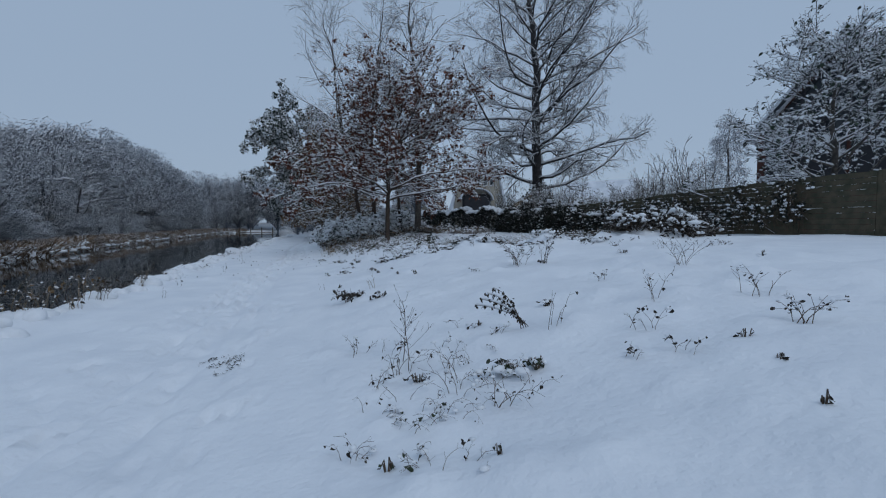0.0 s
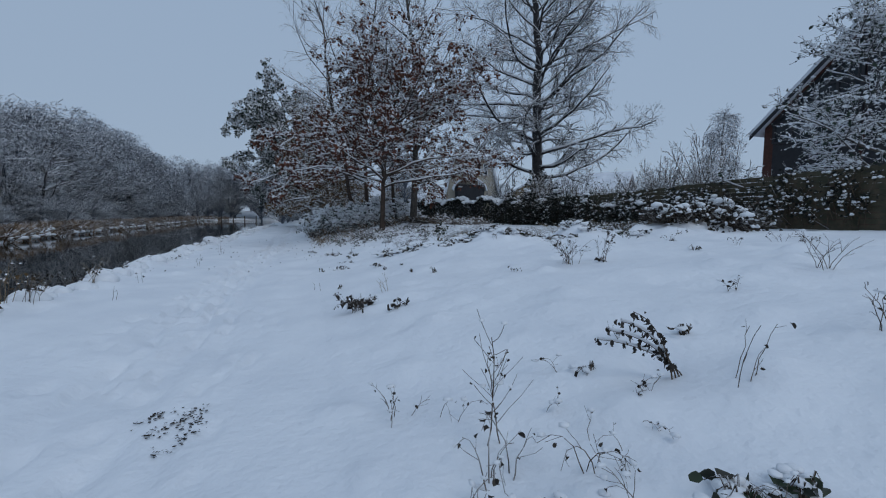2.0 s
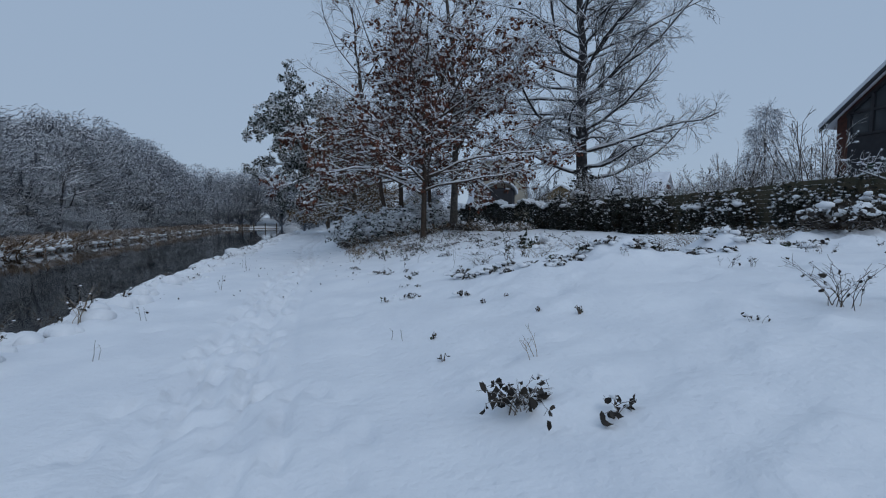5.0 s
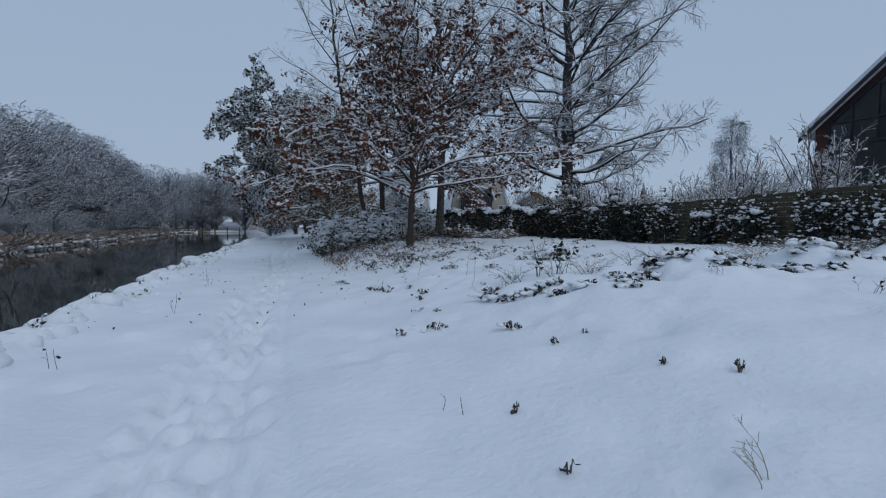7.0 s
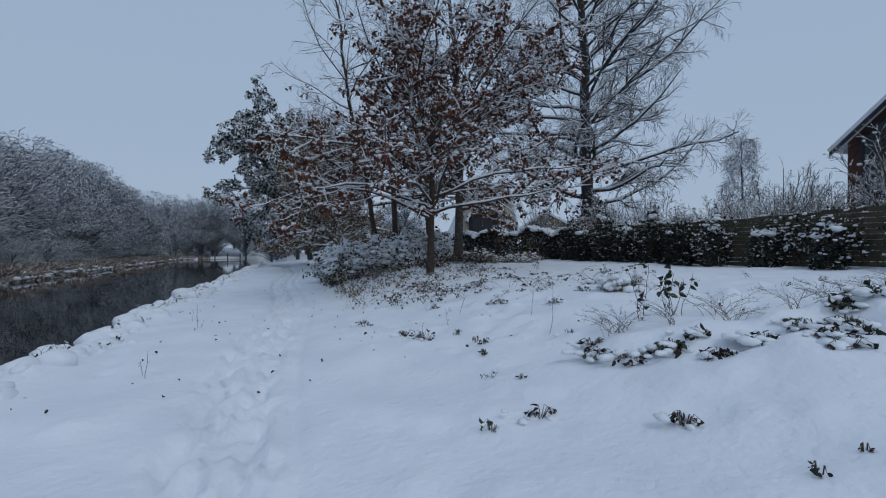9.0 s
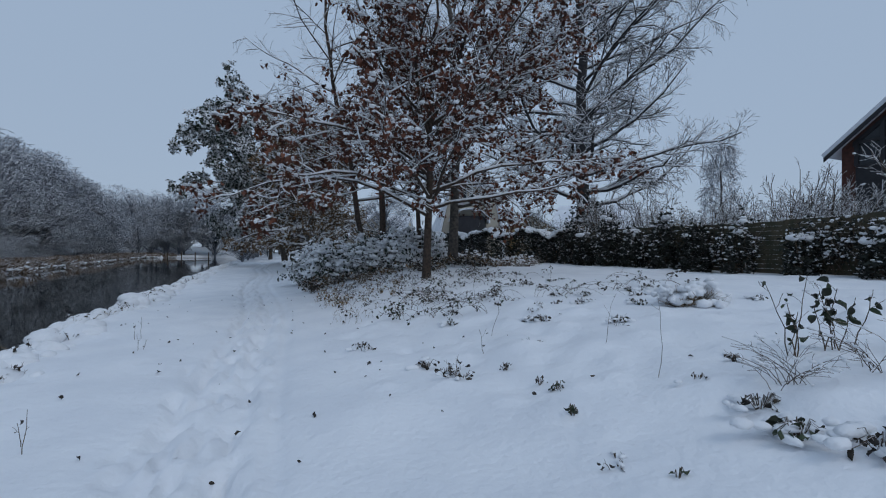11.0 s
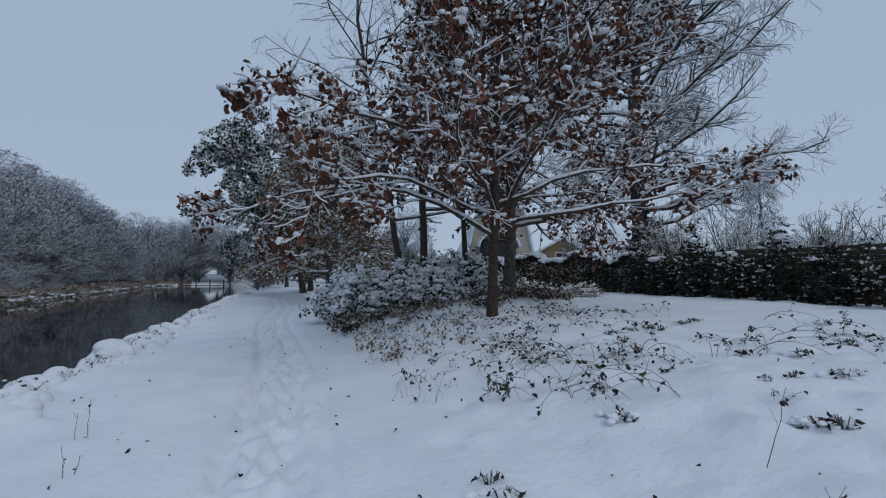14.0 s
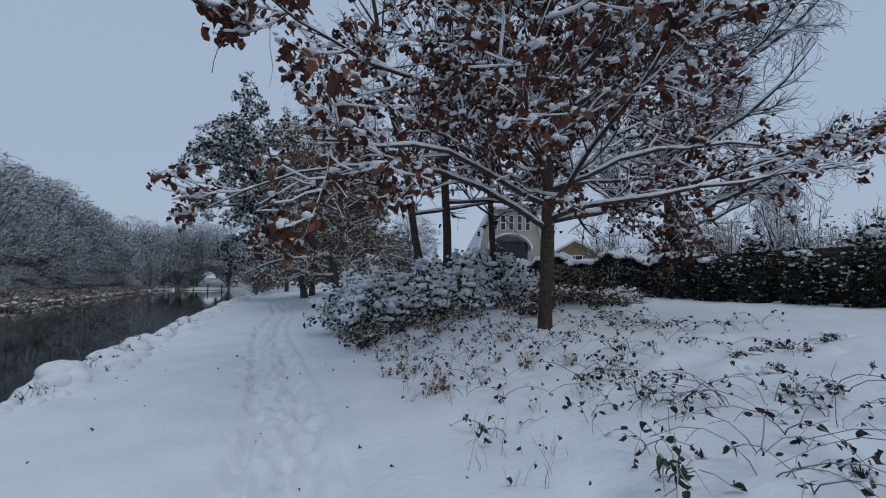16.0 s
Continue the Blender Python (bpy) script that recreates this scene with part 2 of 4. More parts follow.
def heaps(rng, at, size, n=6, flat=0.75):
    """Small lumps gathered round each place, so that the snow has a broken outline."""
    at = np.asarray(at)
    q = np.repeat(at, n, axis=0) + rng.normal(0, 1, (len(at) * n, 3)) * [size * 0.6, size * 0.6, size * 0.15]
    return lumps(rng, q, size * 0.55 * rng.uniform(0.4, 1.2, (len(q), 1, 1)), flat)


def snow_ridge(pts, rad, lift=0.5, extra=0.008, k=4, cap=0.05):
    """Snow lying along the upper side of branches that run fairly level."""
    d = unit(pts[:, -1] - pts[:, 0])
    keep = np.abs(d[:, 2]) < 0.62
    p, r = pts[keep], rad[keep]
    knob = np.random.RandomState(len(p)).uniform(0.55, 1.35, r.shape)
    r2 = np.minimum(r * 0.75 + extra, cap) * knob
    return tubes(p + np.array([0, 0, 1.0]) * (r * lift + r2 * 0.6)[..., None], r2, k)


# ---- the lie of the land ----
def step(x, a, b):
    s = np.clip((x - a) / (b - a), 0, 1)
    return s * s * (3 - 2 * s)


def fbm(x, y, seed, octaves=3):
    """Cheap smooth noise from crossed waves, about -1 to 1."""
    r = np.random.RandomState(seed)
    out = 0 * x
    for o in range(octaves):
        for _ in range(4):
            a, ph, fr = r.uniform(0, 6.28), r.uniform(0, 6.28), 2.0 ** o * r.uniform(0.7, 1.4)
            out = out + np.sin((x * np.cos(a) + y * np.sin(a)) * fr + ph + 1.3 * np.sin(0.7 * fr * (x * np.sin(a) - y * np.cos(a)) + ph)) * 0.5 ** o / 4
    return out


def bank_x(y):
    """The brink of the near bank."""
    return -4.8 - 0.3 * step(y, 14, 30) + 0.3 * fbm(1.7 * y, 0 * y, 5)


def far_x(y):
    """The water's edge on the far side."""
    return -17.0 - 0.09 * np.clip(y - 20, -20, 100) + 0.5 * fbm(0.4 * y, 0 * y, 6) + 50 * step(y, 118, 150)


def ground(x, y):
    x, y = np.asarray(x, dtype=float), np.asarray(y, dtype=float)
    near = 1.15 - 0.3 * step(y, 6, 22)
    prof = sum(np.interp(x + o, [-7, -4, -2.6, -1.2, 0.3, 1.2, 2.5, 4.0, 6.5, 13, 20, 60], [-0.14, -0.08, -0.02, 0.0, 0.12, 0.30, 0.58, 0.74, 0.9, 1.08, 1.15, 1.3]) for o in (-0.8, -0.5, -0.2, 0.2, 0.5, 0.8)) / 6
    z = prof * np.where(x > 0, near, 1.0)
    z = z + 0.05 * fbm(0.9 * x, 0.9 * y, 1) * step(x, -2, 3) + 0.026 * fbm(2.6 * x, 2.6 * y, 2)
    # a low ridge of overgrown tussocks
    ridge = np.exp(-((y - 13.0 + 0.9 * step(x, 1.4, 2.7) + 0.12 * x - 0.25 * fbm(0.9 * x, 0 * y, 9)) / 0.8) ** 2) * step(x, 1.5, 3.0) * (1 - step(x, 9, 11))
    z = z + 0.2 * ridge * (1 + 1.3 * fbm(2.5 * x, 2.5 * y, 3))
    # a mound under the oaks
    z = z + 0.3 * np.exp(-((x - 4.6) / 2.6) ** 2 - ((y - 27.0) / 3.2) ** 2)
    bx = bank_x(y)
    edge = np.exp(-((x - bx - 0.25) / 0.35) ** 2)
    z = z + edge * (0.06 + 0.16 * fbm(3.2 * x, 3.2 * y, 4))
    drop = 1 - step(x, bx - 1.0, bx + 0.1)
    z = z * (1 - drop) - 1.6 * drop
    fx = far_x(y)
    rise = 1 - step(x, fx - 0.3, fx + 0.5)
    hill = 2.0 * (1 - step(x, fx - 45, fx - 10)) - 0.12
    return z * (1 - rise) + rise * (hill + 0.15 * fbm(0.8 * x, 0.8 * y, 7))


def trodden(x, y):
    """Tracks pressed into the snow of the path."""
    mid = -1.85 + 0.18 * np.sin(0.35 * y)
    lane = np.exp(-((x - mid) / 0.75) ** 2)
    z = -0.04 * lane - 0.05 * np.exp(-((x - mid + 0.28) / 0.1) ** 2) * (1 + 0.6 * np.sin(4.1 * y)) - 0.05 * np.exp(-((x - mid - 0.26) / 0.11) ** 2) * (1 + 0.6 * np.sin(5.3 * y + 1)) - 0.03 * np.exp(-((x - mid - 0.62) / 0.08) ** 2)
    return z * (1 + 0.5 * step(y, 9, 14))


def spread(stops):
    """Grid lines: from each stop to the next in steps of the given size."""
    out = []
    for (a, s), (b, _) in zip(stops, stops[1:]):
        out.append(np.arange(a, b - 1e-6, s))
    return np.concatenate(out + [[stops[-1][0]]])


xs = spread([(-1500, 300), (-300, 40), (-100, 8), (-44, 1.0), (-31, 0.35), (-16, 1.0), (-8, 0.1), (-5, 0.055), (0.5, 0.08), (5, 0.1), (14, 0.4), (22, 2), (60, 12), (300, 300), (1500, 1)])
ys = spread([(-1500, 300), (-300, 40), (-60, 8), (-4, 0.5), (1, 0.07), (20, 0.09), (28, 0.15), (40, 0.5), (75, 2), (200, 20), (500, 250), (1500, 1)])
GX, GY = np.meshgrid(xs, ys)
GZ = ground(GX, GY) + trodden(GX, GY)
close = step(GX, -6.5, -4.5) * (1 - step(GX, 12, 16)) * (1 - step(GY, 26, 32))
GZ += close * (0.005 * fbm(6.5 * GX, 6.5 * GY, 12) + 0.03 * fbm(1.7 * GX + 9, 1.7 * GY, 13) * step(GX, -1.0, 1.5))
prints = np.random.RandomState(11)
for k in range(1150):
    fy = prints.uniform(1, 40) if k < 620 else prints.uniform(8, 30)
    fx0 = -1.85 + 0.18 * np.sin(0.35 * fy) + prints.choice([-0.3, -0.12, 0.12, 0.3]) + prints.normal(0, 0.12) + (0.9 * prints.uniform(-1, 1) if fy < 9 else 0)
    ix, iy = np.searchsorted(xs, [fx0 - 0.3, fx0 + 0.3]), np.searchsorted(ys, [fy - 0.4, fy + 0.4])
    sx, sy = slice(*ix), slice(*iy)
    dx, dy = GX[iy[0]:iy[1], sx] - fx0, GY[iy[0]:iy[1], sx] - fy
    q = (dx / 0.06) ** 2 + (dy / 0.13) ** 2
    GZ[iy[0]:iy[1], sx] += prints.uniform(0.6, 1.2) * (-0.05 * np.exp(-q) + 0.012 * np.exp(-((np.sqrt(q) - 1.7) / 0.6) ** 2))
for k in range(1100):
    hx, hy = (prints.uniform(-4.5, 9) if k % 3 == 0 else prints.uniform(0.2, 7)), prints.uniform(1, 26)
    if abs(hx + 2) < 1.1:
        continue
    ix, iy = np.searchsorted(xs, [hx - 0.5, hx + 0.5]), np.searchsorted(ys, [hy - 0.5, hy + 0.5])
    dx, dy = GX[iy[0]:iy[1], ix[0]:ix[1]] - hx, GY[iy[0]:iy[1], ix[0]:ix[1]] - hy
    w = prints.uniform(0.07, 0.22)
    GZ[iy[0]:iy[1], ix[0]:ix[1]] += (prints.uniform(-0.06, 0.075) * min(1, w / 0.14)) * np.exp(-(dx * dx + dy * dy) / (w * w))
nx, ny = len(xs), len(ys)
ii = (np.arange(ny - 1)[:, None] * nx + np.arange(nx - 1)[None]).ravel()
land = solid("ground", np.stack([GX, GY, GZ], axis=2), np.stack([ii, ii + 1, ii + nx + 1, ii + nx], axis=1), SNOW)
tagged(land, "snow-covered riverside ground with a trodden footpath and footprints", "ground", "", "structure")


def height(x, y):
    return float(ground(x, y))


bm = bmesh.new()
box(bm, (-130, -200, -1.5), (6, 420, -0.7))
water = part("water", bm, WATER)
tagged(water, "still dark river water reflecting the grey sky", "river", "", "structure")


# ---- trees ----
def trunk_line(rng, top, r, n=14, lean=(0, 0), wob=0.012, taper=0.12):
    t = np.linspace(0, 1, n)
    w = np.cumsum(rng.normal(0, wob * top, (n, 2)), axis=0) * t[:, None]
    p = np.stack([lean[0] * t + w[:, 0], lean[1] * t + w[:, 1], top * t], axis=1)
    rad = r * ((1 - t) ** 0.8 * (1 - taper) + taper)
    rad[0] *= 1.25
    p[0, 2] = -0.3
    return p[None], rad[None]


def bare_tree(name, at, top, r, seed, label, limbs=22, limb_len=5.0, limb_angle=62, limb_from=0.2, limb_up=0.03, twig_r=0.010, branches=9, twigs=7, sprays=0,
              bark=None, twig=None, lean=(0, 0), branch_len=1.9, twig_len=0.8, group="", snow=True, spray_len=0.35, shade=0.65, angle2=None, far=False, limb_r=0.42, droop=0.0, category="tree", wob=0.09, extra=()):
    rng = np.random.RandomState(seed)
    tree = thing(name, (at[0], at[1], height(*at)), label, category, group)
    tp, tr = trunk_line(rng, top, r, lean=lean)
    lp, lr = grow(rng, tp, tr, limbs, 9, limb_len, limb_angle, limb_from, 0.98, limb_up, wob, limb_r, 0.2, shade, angle2, True)
    for u, turn, rise, length in extra:
        d = np.array([math.cos(radians(turn)) * math.cos(radians(rise)), math.sin(radians(turn)) * math.cos(radians(rise)), math.sin(radians(rise))])
        p = [np.array([np.interp(u * top, tp[0, :, 2], tp[0, :, c]) for c in range(3)])]
        for i in range(8):
            d = unit(d + rng.normal(0, 0.13, 3) - [0, 0, 0.035])
            p.append(p[-1] + d * length / 8)
        lp = np.concatenate([lp, np.array(p)[None]])
        lr = np.concatenate([lr, np.linspace(r * 0.42, r * 0.06, 9)[None]])
    v, f = tubes(tp, tr, 10)
    if far:
        v, f = joined([tubes(tp, tr, 5), tubes(lp, lr, 3)])
    solid("trunk", v, f, bark, tree)
    if not far:
        for i in range(len(lp)):
            v, f = tubes(lp[i:i + 1], lr[i:i + 1], 6)
            solid("limb", v, f, bark, tree)
    bp, br = grow(rng, lp, np.maximum(lr, twig_r * 1.6), branches, 6 if not far else 4, branch_len, 48, 0.15, 1.0, 0.02 - droop, 0.13, 0.6, 0.35, 0.5)
    br = np.maximum(br, twig_r)
    kp, kr = grow(rng, bp, br, twigs, 4 if not far else 2, twig_len, 45, 0.15, 1.0, 0.01 - droop, 0.16, 0.7, 0.5, 0.4)
    kr = np.maximum(kr, twig_r * 0.6)
    pieces = [tubes(bp, br, 3), tubes(kp, kr, 3)]
    sp = None
    if sprays:
        sp, sr = grow(rng, kp, kr, sprays, 3, spray_len, 42, 0.2, 1.0, -droop, 0.15, 0.8, 0.6, 0.3)
        pieces.append(tubes(sp, np.maximum(sr, twig_r * 0.5), 3))
    v, f = joined(pieces)
    solid("crown", v, f, twig, tree, "bare twigs dusted with snow", "stuff")
    if snow:
        v, f = joined([snow_ridge(lp, lr, cap=0.07), snow_ridge(bp, br, extra=0.012)])
        solid("snow", v, f, SNOW_LUMP, tree, "snow lying along the branches", "stuff")
    return tree, lp, lr, bp, kp, sp


def leafy(tree, rng, at, size, mat, name="foliage", label="", droop=0.5, plain=False):
    v, f = leaves(rng, at, size, droop, 0.3, plain)
    return solid(name, v, f, mat, tree, label, "stuff")


def oak(at, top, r, seed, label, leaf_share, limb_len, limb_from, leaf=None, bark=None, lean=(0, 0), limbs=20, caps=1.0, leaf_size=0.13, name="oak_tree", up=0.05,
        top_bare=1.0, shade=0.6, branches=9, twigs=6, angle=78, angle2=38, n_each=5, limb_r=0.5, branch_len=1.7, wob=0.13, extra=(), plain=False, lined=False, cap_size=0.085):
    rng = np.random.RandomState(seed)
    tree, lp, lr, bp, kp, sp = bare_tree(name, at, top, r, seed, label, limbs, limb_len, angle, limb_from, up, 0.008, branches, twigs, 0, bark or BARK_OAK, TWIG, lean, branch_len, 0.75,
                                         shade=shade, angle2=angle2, limb_r=limb_r, wob=wob, droop=0.015, extra=extra)
    ends = kp[:, 1:].reshape(-1, 3)
    keep = rng.uniform(0, 1, len(ends)) < leaf_share * np.clip((top * top_bare - ends[:, 2]) / (0.35 * top), 0, 1)
    spots = ends[keep]
    at_l = np.repeat(spots, n_each, axis=0) + rng.normal(0, 0.08, (len(spots) * n_each, 3))
    leafy(tree, rng, at_l, leaf_size, leaf or LEAF_OAK, "foliage", "withered leaves still hanging on the twigs", 0.9, plain)
    if caps:
        on = spots[rng.uniform(0, 1, len(spots)) < 0.4 * caps]
        v, f = heaps(rng, on + [0, 0, 0.05], cap_size, 4, 0.62)
        solid("snow_on_leaves", v, f, SNOW_LUMP, tree, "lumps of snow on the leaf clusters", "stuff")
    if lined:
        v, f = joined([snow_ridge(kp, np.full(kp.shape[:2], 0.006), extra=0.01), snow_ridge(bp, np.full(bp.shape[:2], 0.012), extra=0.012)])
        solid("snow_lining", v, f, SNOW_LUMP, tree, "snow lining the twigs", "stuff")
    return tree


oak((3.2, 24.4), 9.6, 0.13, 3, "young oak with withered brown leaves under fresh snow", 0.3, 4.6, 0.22, limbs=14, branches=10, twigs=7, shade=0.25, up=0.0, leaf_size=0.128, n_each=9, angle=76, angle2=42, caps=2.6, wob=0.19,
    lined=True, cap_size=0.095, top_bare=1.08, branch_len=1.9,
    extra=((0.2, 200, 24, 6.6), (0.26, 235, 22, 5.6), (0.24, 275, 26, 4.6), (0.22, 318, 26, 5.6), (0.33, 180, 32, 6.6), (0.28, 345, 32, 6.6), (0.4, 8, 36, 6.6), (0.36, 325, 48, 7.2),
           (0.5, 340, 50, 7.0), (0.3, 100, 62, 6.5), (0.42, 300, 60, 7.0), (0.5, 160, 46, 6.4), (0.46, 225, 50, 6.2), (0.55, 10, 48, 6.4),
           (0.25, 205, 10, 5.6), (0.5, 330, 54, 8.0), (0.42, 333, 36, 8.2), (0.5, 347, 42, 8.2)))
oak((5.6, 28.0), 15.5, 0.2, 5, "tall oak with sparse brown leaves and bare snowy top", 0.13, 5.6, 0.15, limbs=20, bark=BARK_GREY, top_bare=0.62, branches=9, leaf_size=0.15, n_each=7, caps=1.5)
oak((2.3, 29.0), 14.5, 0.12, 8, "slender alder stem with few leaves among snowy shrubs", 0.11, 6.0, 0.2, limbs=24, lean=(-1.8, 0.3), leaf_size=0.15, n_each=7, caps=1.5, name="alder_tree", top_bare=0.65)
oak((3.0, 29.3), 15.5, 0.14, 9, "dark slender tree rising from a snowy shrub", 0.13, 4.8, 0.2, limbs=24, lean=(0.2, 0.4), leaf_size=0.15, n_each=7, caps=1.5, name="alder_tree", top_bare=0.65)
oak((4.75, 29.6), 11.0, 0.11, 10, "thin dark tree with hanging brown leaves", 0.3, 3.4, 0.2, limbs=18, lean=(-0.5, 0.5))
# trees along the path further on
oak((1.1, 41), 10.0, 0.27, 20, "spreading tree with brown leaves beside the path", 0.62, 5.2, 0.12, LEAF_BROWN, BARK_GREY, plain=True, limbs=30, name="hornbeam_tree", leaf_size=0.17, caps=1.2, up=-0.015, angle=88)
oak((1.6, 47), 12.0, 0.24, 21, "tree with brown leaves overhanging the path", 0.62, 5.6, 0.12, LEAF_BROWN, BARK_GREY, plain=True, limbs=30, name="hornbeam_tree", leaf_size=0.2, caps=1.0, lean=(-1.0, 0), up=-0.02, angle=92)
oak((0.9, 58), 13.0, 0.26, 22, "brown-leaved tree with low branches beside the snowy path", 0.65, 6.0, 0.08, LEAF_BROWN, BARK_GREY, plain=True, limbs=30, name="hornbeam_tree", leaf_size=0.24, caps=0.5, up=-0.02, angle=92)
oak((0.2, 55), 14.2, 0.28, 23, "tall dark green tree leaning over the river", 0.8, 6.4, 0.22, LEAF_GREEN, BARK_GREY, plain=True, limbs=34, name="pine_tree", leaf_size=0.3, caps=0.6, lean=(-3.2, 0), top_bare=1.4, shade=0.35, angle=88, angle2=62, up=0.0,
    extra=((0.5, 180, 14, 7.5), (0.65, 175, 22, 7.0), (0.8, 190, 28, 6.5), (0.55, 200, 5, 7.2), (0.4, 170, 4, 6.8), (0.75, 165, 40, 5.5)))
oak((-1.0, 80), 12.0, 0.26, 24, "brown-leaved tree at the bend of the path", 0.4, 5.0, 0.08, LEAF_BROWN, BARK_GREY, plain=True, limbs=24, name="hornbeam_tree", leaf_size=0.3, caps=0.5)
# the great bare tree by the gardens
bare_tree("beech_tree", (16.9, 33.9), 23.5, 0.46, 31, "large bare tree with snow-lined branches and ivy at its foot", 62, 9.2, 80, 0.15, 0.028, 0.015, 12, 8, 3, BARK_BEECH, TWIG_BEECH, branch_len=2.6,
          twig_len=1.2, spray_len=0.6, shade=-0.2, angle2=54, droop=0.006, limb_r=0.36, wob=0.15)
# fruit tree behind the fence
t_, lp, lr, bp, kp, sp = bare_tree("apple_tree", (15.9, 10.9), 5.6, 0.12, 41, "fruit tree with a few dark leaves loaded with snow", 28, 4.0, 74, 0.1, 0.02, 0.013, 10, 7, 0, BARK_GREY, TWIG_BEECH, branch_len=1.5,
                                   twig_len=0.6, angle2=35, limb_r=0.5)
rg = np.random.RandomState(42)
ends = kp.reshape(-1, 3)
leafy(t_, rg, ends[rg.uniform(0, 1, len(ends)) < 0.3], 0.13, LEAF_GREEN, "foliage", "few dark leaves")
v, f = heaps(rg, ends[rg.uniform(0, 1, len(ends)) < 0.3], 0.07, 2, 0.6)
solid("snow_on_leaves", v, f, SNOW_LUMP, t_, "lumps of snow on the twigs", "stuff")
# weeping birch far behind, its twigs in the haze-tinted blue-grey
bare_tree("birch_tree", (64, 59.4), 17.5, 0.25, 51, "distant birch with drooping frosted twigs, haze in their colour", 30, 4.0, 50, 0.2, -0.02, 0.03, 9, 7, 0, BARK_GREY, TWIG_FAR, branch_len=2.4, twig_len=1.6, snow=False, droop=0.35, far=True)

# ---- the wood across the river ----
def wood_tree(at, top, wide, seed, mat, flat):
    """A leafless tree with a full rounded crown: many level, snow-lined sprays set over a dome."""
    rng = np.random.RandomState(seed)
    tree = thing("woodland_tree", (*at, height(*at)), "frosted leafless tree in the wood across the river, haze in its colour", "tree", "wood across the river")
    tp, tr = trunk_line(rng, top * 0.8, 0.2)
    n = 110
    a, c = rng.uniform(0, 2 * np.pi, n), rng.uniform(-0.55, 1, n)
    rr = rng.uniform(0.35, 1, n) ** 0.4 * (1 + 0.13 * np.sin(3 * a + seed) + 0.1 * np.sin(7 * a + 5 * c))
    flank = np.sqrt(1 - c * c)
    q = np.stack([np.cos(a) * flank * rr * wide, np.sin(a) * flank * rr * wide, top * (0.5 + 0.5 * c * rr)], axis=1)
    root = np.stack([0 * a, 0 * a, np.clip(q[:, 2] - rng.uniform(0.15, 0.4, n) * top, 0.05 * top, 0.75 * top)], axis=1)
    bend = (root + q) / 2 + rng.normal(0, 0.25, q.shape) + [0, 0, 0.3]
    lp = np.stack([root, bend, q], axis=1)
    v, f = joined([tubes(tp, tr, 5), tubes(lp, np.tile([0.075, 0.05, 0.03], (n, 1)), 3)])
    solid("trunk", v, f, mat, tree)
    m = 24
    out = unit(q - [0, 0, top * 0.3])
    foot = np.repeat(q, m, axis=0) + rng.normal(0, 0.42, (n * m, 3)) * [1, 1, 0.6]
    d = unit(np.repeat(out * [1, 1, 0.45], m, axis=0) * 0.8 + rng.normal(0, 0.75, (n * m, 3)) * [1, 1, flat])
    reach = rng.uniform(0.3, 0.75, (n * m, 1))
    tip = foot + d * reach + [0, 0, -0.06]
    v, f = tubes(np.stack([foot, tip], axis=1), np.tile([0.033, 0.02], (n * m, 1)), 3)
    # mat holds frost and distance haze in one colour
    solid("crown", v, f, mat, tree, "frosted twigs", "stuff")
    return tree


# all four have haze in their colour, the last one most
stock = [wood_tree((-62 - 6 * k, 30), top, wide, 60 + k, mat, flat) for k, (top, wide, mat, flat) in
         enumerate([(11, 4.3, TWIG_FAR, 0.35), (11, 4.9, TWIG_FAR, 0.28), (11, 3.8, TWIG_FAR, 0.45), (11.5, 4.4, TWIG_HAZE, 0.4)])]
rw = np.random.RandomState(70)
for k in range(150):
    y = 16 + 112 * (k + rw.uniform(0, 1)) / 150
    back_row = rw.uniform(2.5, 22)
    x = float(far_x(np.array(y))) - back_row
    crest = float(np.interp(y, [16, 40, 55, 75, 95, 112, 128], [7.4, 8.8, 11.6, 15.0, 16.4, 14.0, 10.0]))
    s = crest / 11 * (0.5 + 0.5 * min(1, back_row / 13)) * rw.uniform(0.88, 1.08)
    # from y 85 on, the paler haze-coloured tree
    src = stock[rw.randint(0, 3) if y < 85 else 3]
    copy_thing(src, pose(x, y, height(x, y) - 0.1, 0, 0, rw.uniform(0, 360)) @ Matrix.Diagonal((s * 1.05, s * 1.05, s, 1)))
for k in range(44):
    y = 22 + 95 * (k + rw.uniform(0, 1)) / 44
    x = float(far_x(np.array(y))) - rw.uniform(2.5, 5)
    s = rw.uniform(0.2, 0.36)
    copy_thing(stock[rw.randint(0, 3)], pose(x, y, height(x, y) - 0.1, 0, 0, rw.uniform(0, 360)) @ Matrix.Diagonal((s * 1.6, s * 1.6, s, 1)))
bare_tree("riverside_tree", (-22.6, 48.5), 5.6, 0.17, 75, "dark forked tree with snow on its limbs across the river", 9, 3.6, 60, 0.3, 0.04, 0.02, 6, 5, 0, BARK_BEECH, TWIG_BEECH, angle2=35, limb_r=0.6, wob=0.16, lean=(0.5, 0))
# trees that close the river in the distance, in the palest haze-tinted colour
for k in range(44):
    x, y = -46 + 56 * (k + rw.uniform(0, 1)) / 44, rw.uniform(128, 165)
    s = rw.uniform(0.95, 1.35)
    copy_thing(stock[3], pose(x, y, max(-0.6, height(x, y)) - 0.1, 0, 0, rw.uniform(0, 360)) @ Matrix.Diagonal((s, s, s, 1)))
# grey trees on the near side beyond the bend of the path, haze in their colour
for k in range(16):
    x, y = rw.uniform(-4, 26), rw.uniform(70, 125)
    if x < -1:
        y = rw.uniform(85, 125)
    s = rw.uniform(0.6, 0.95)
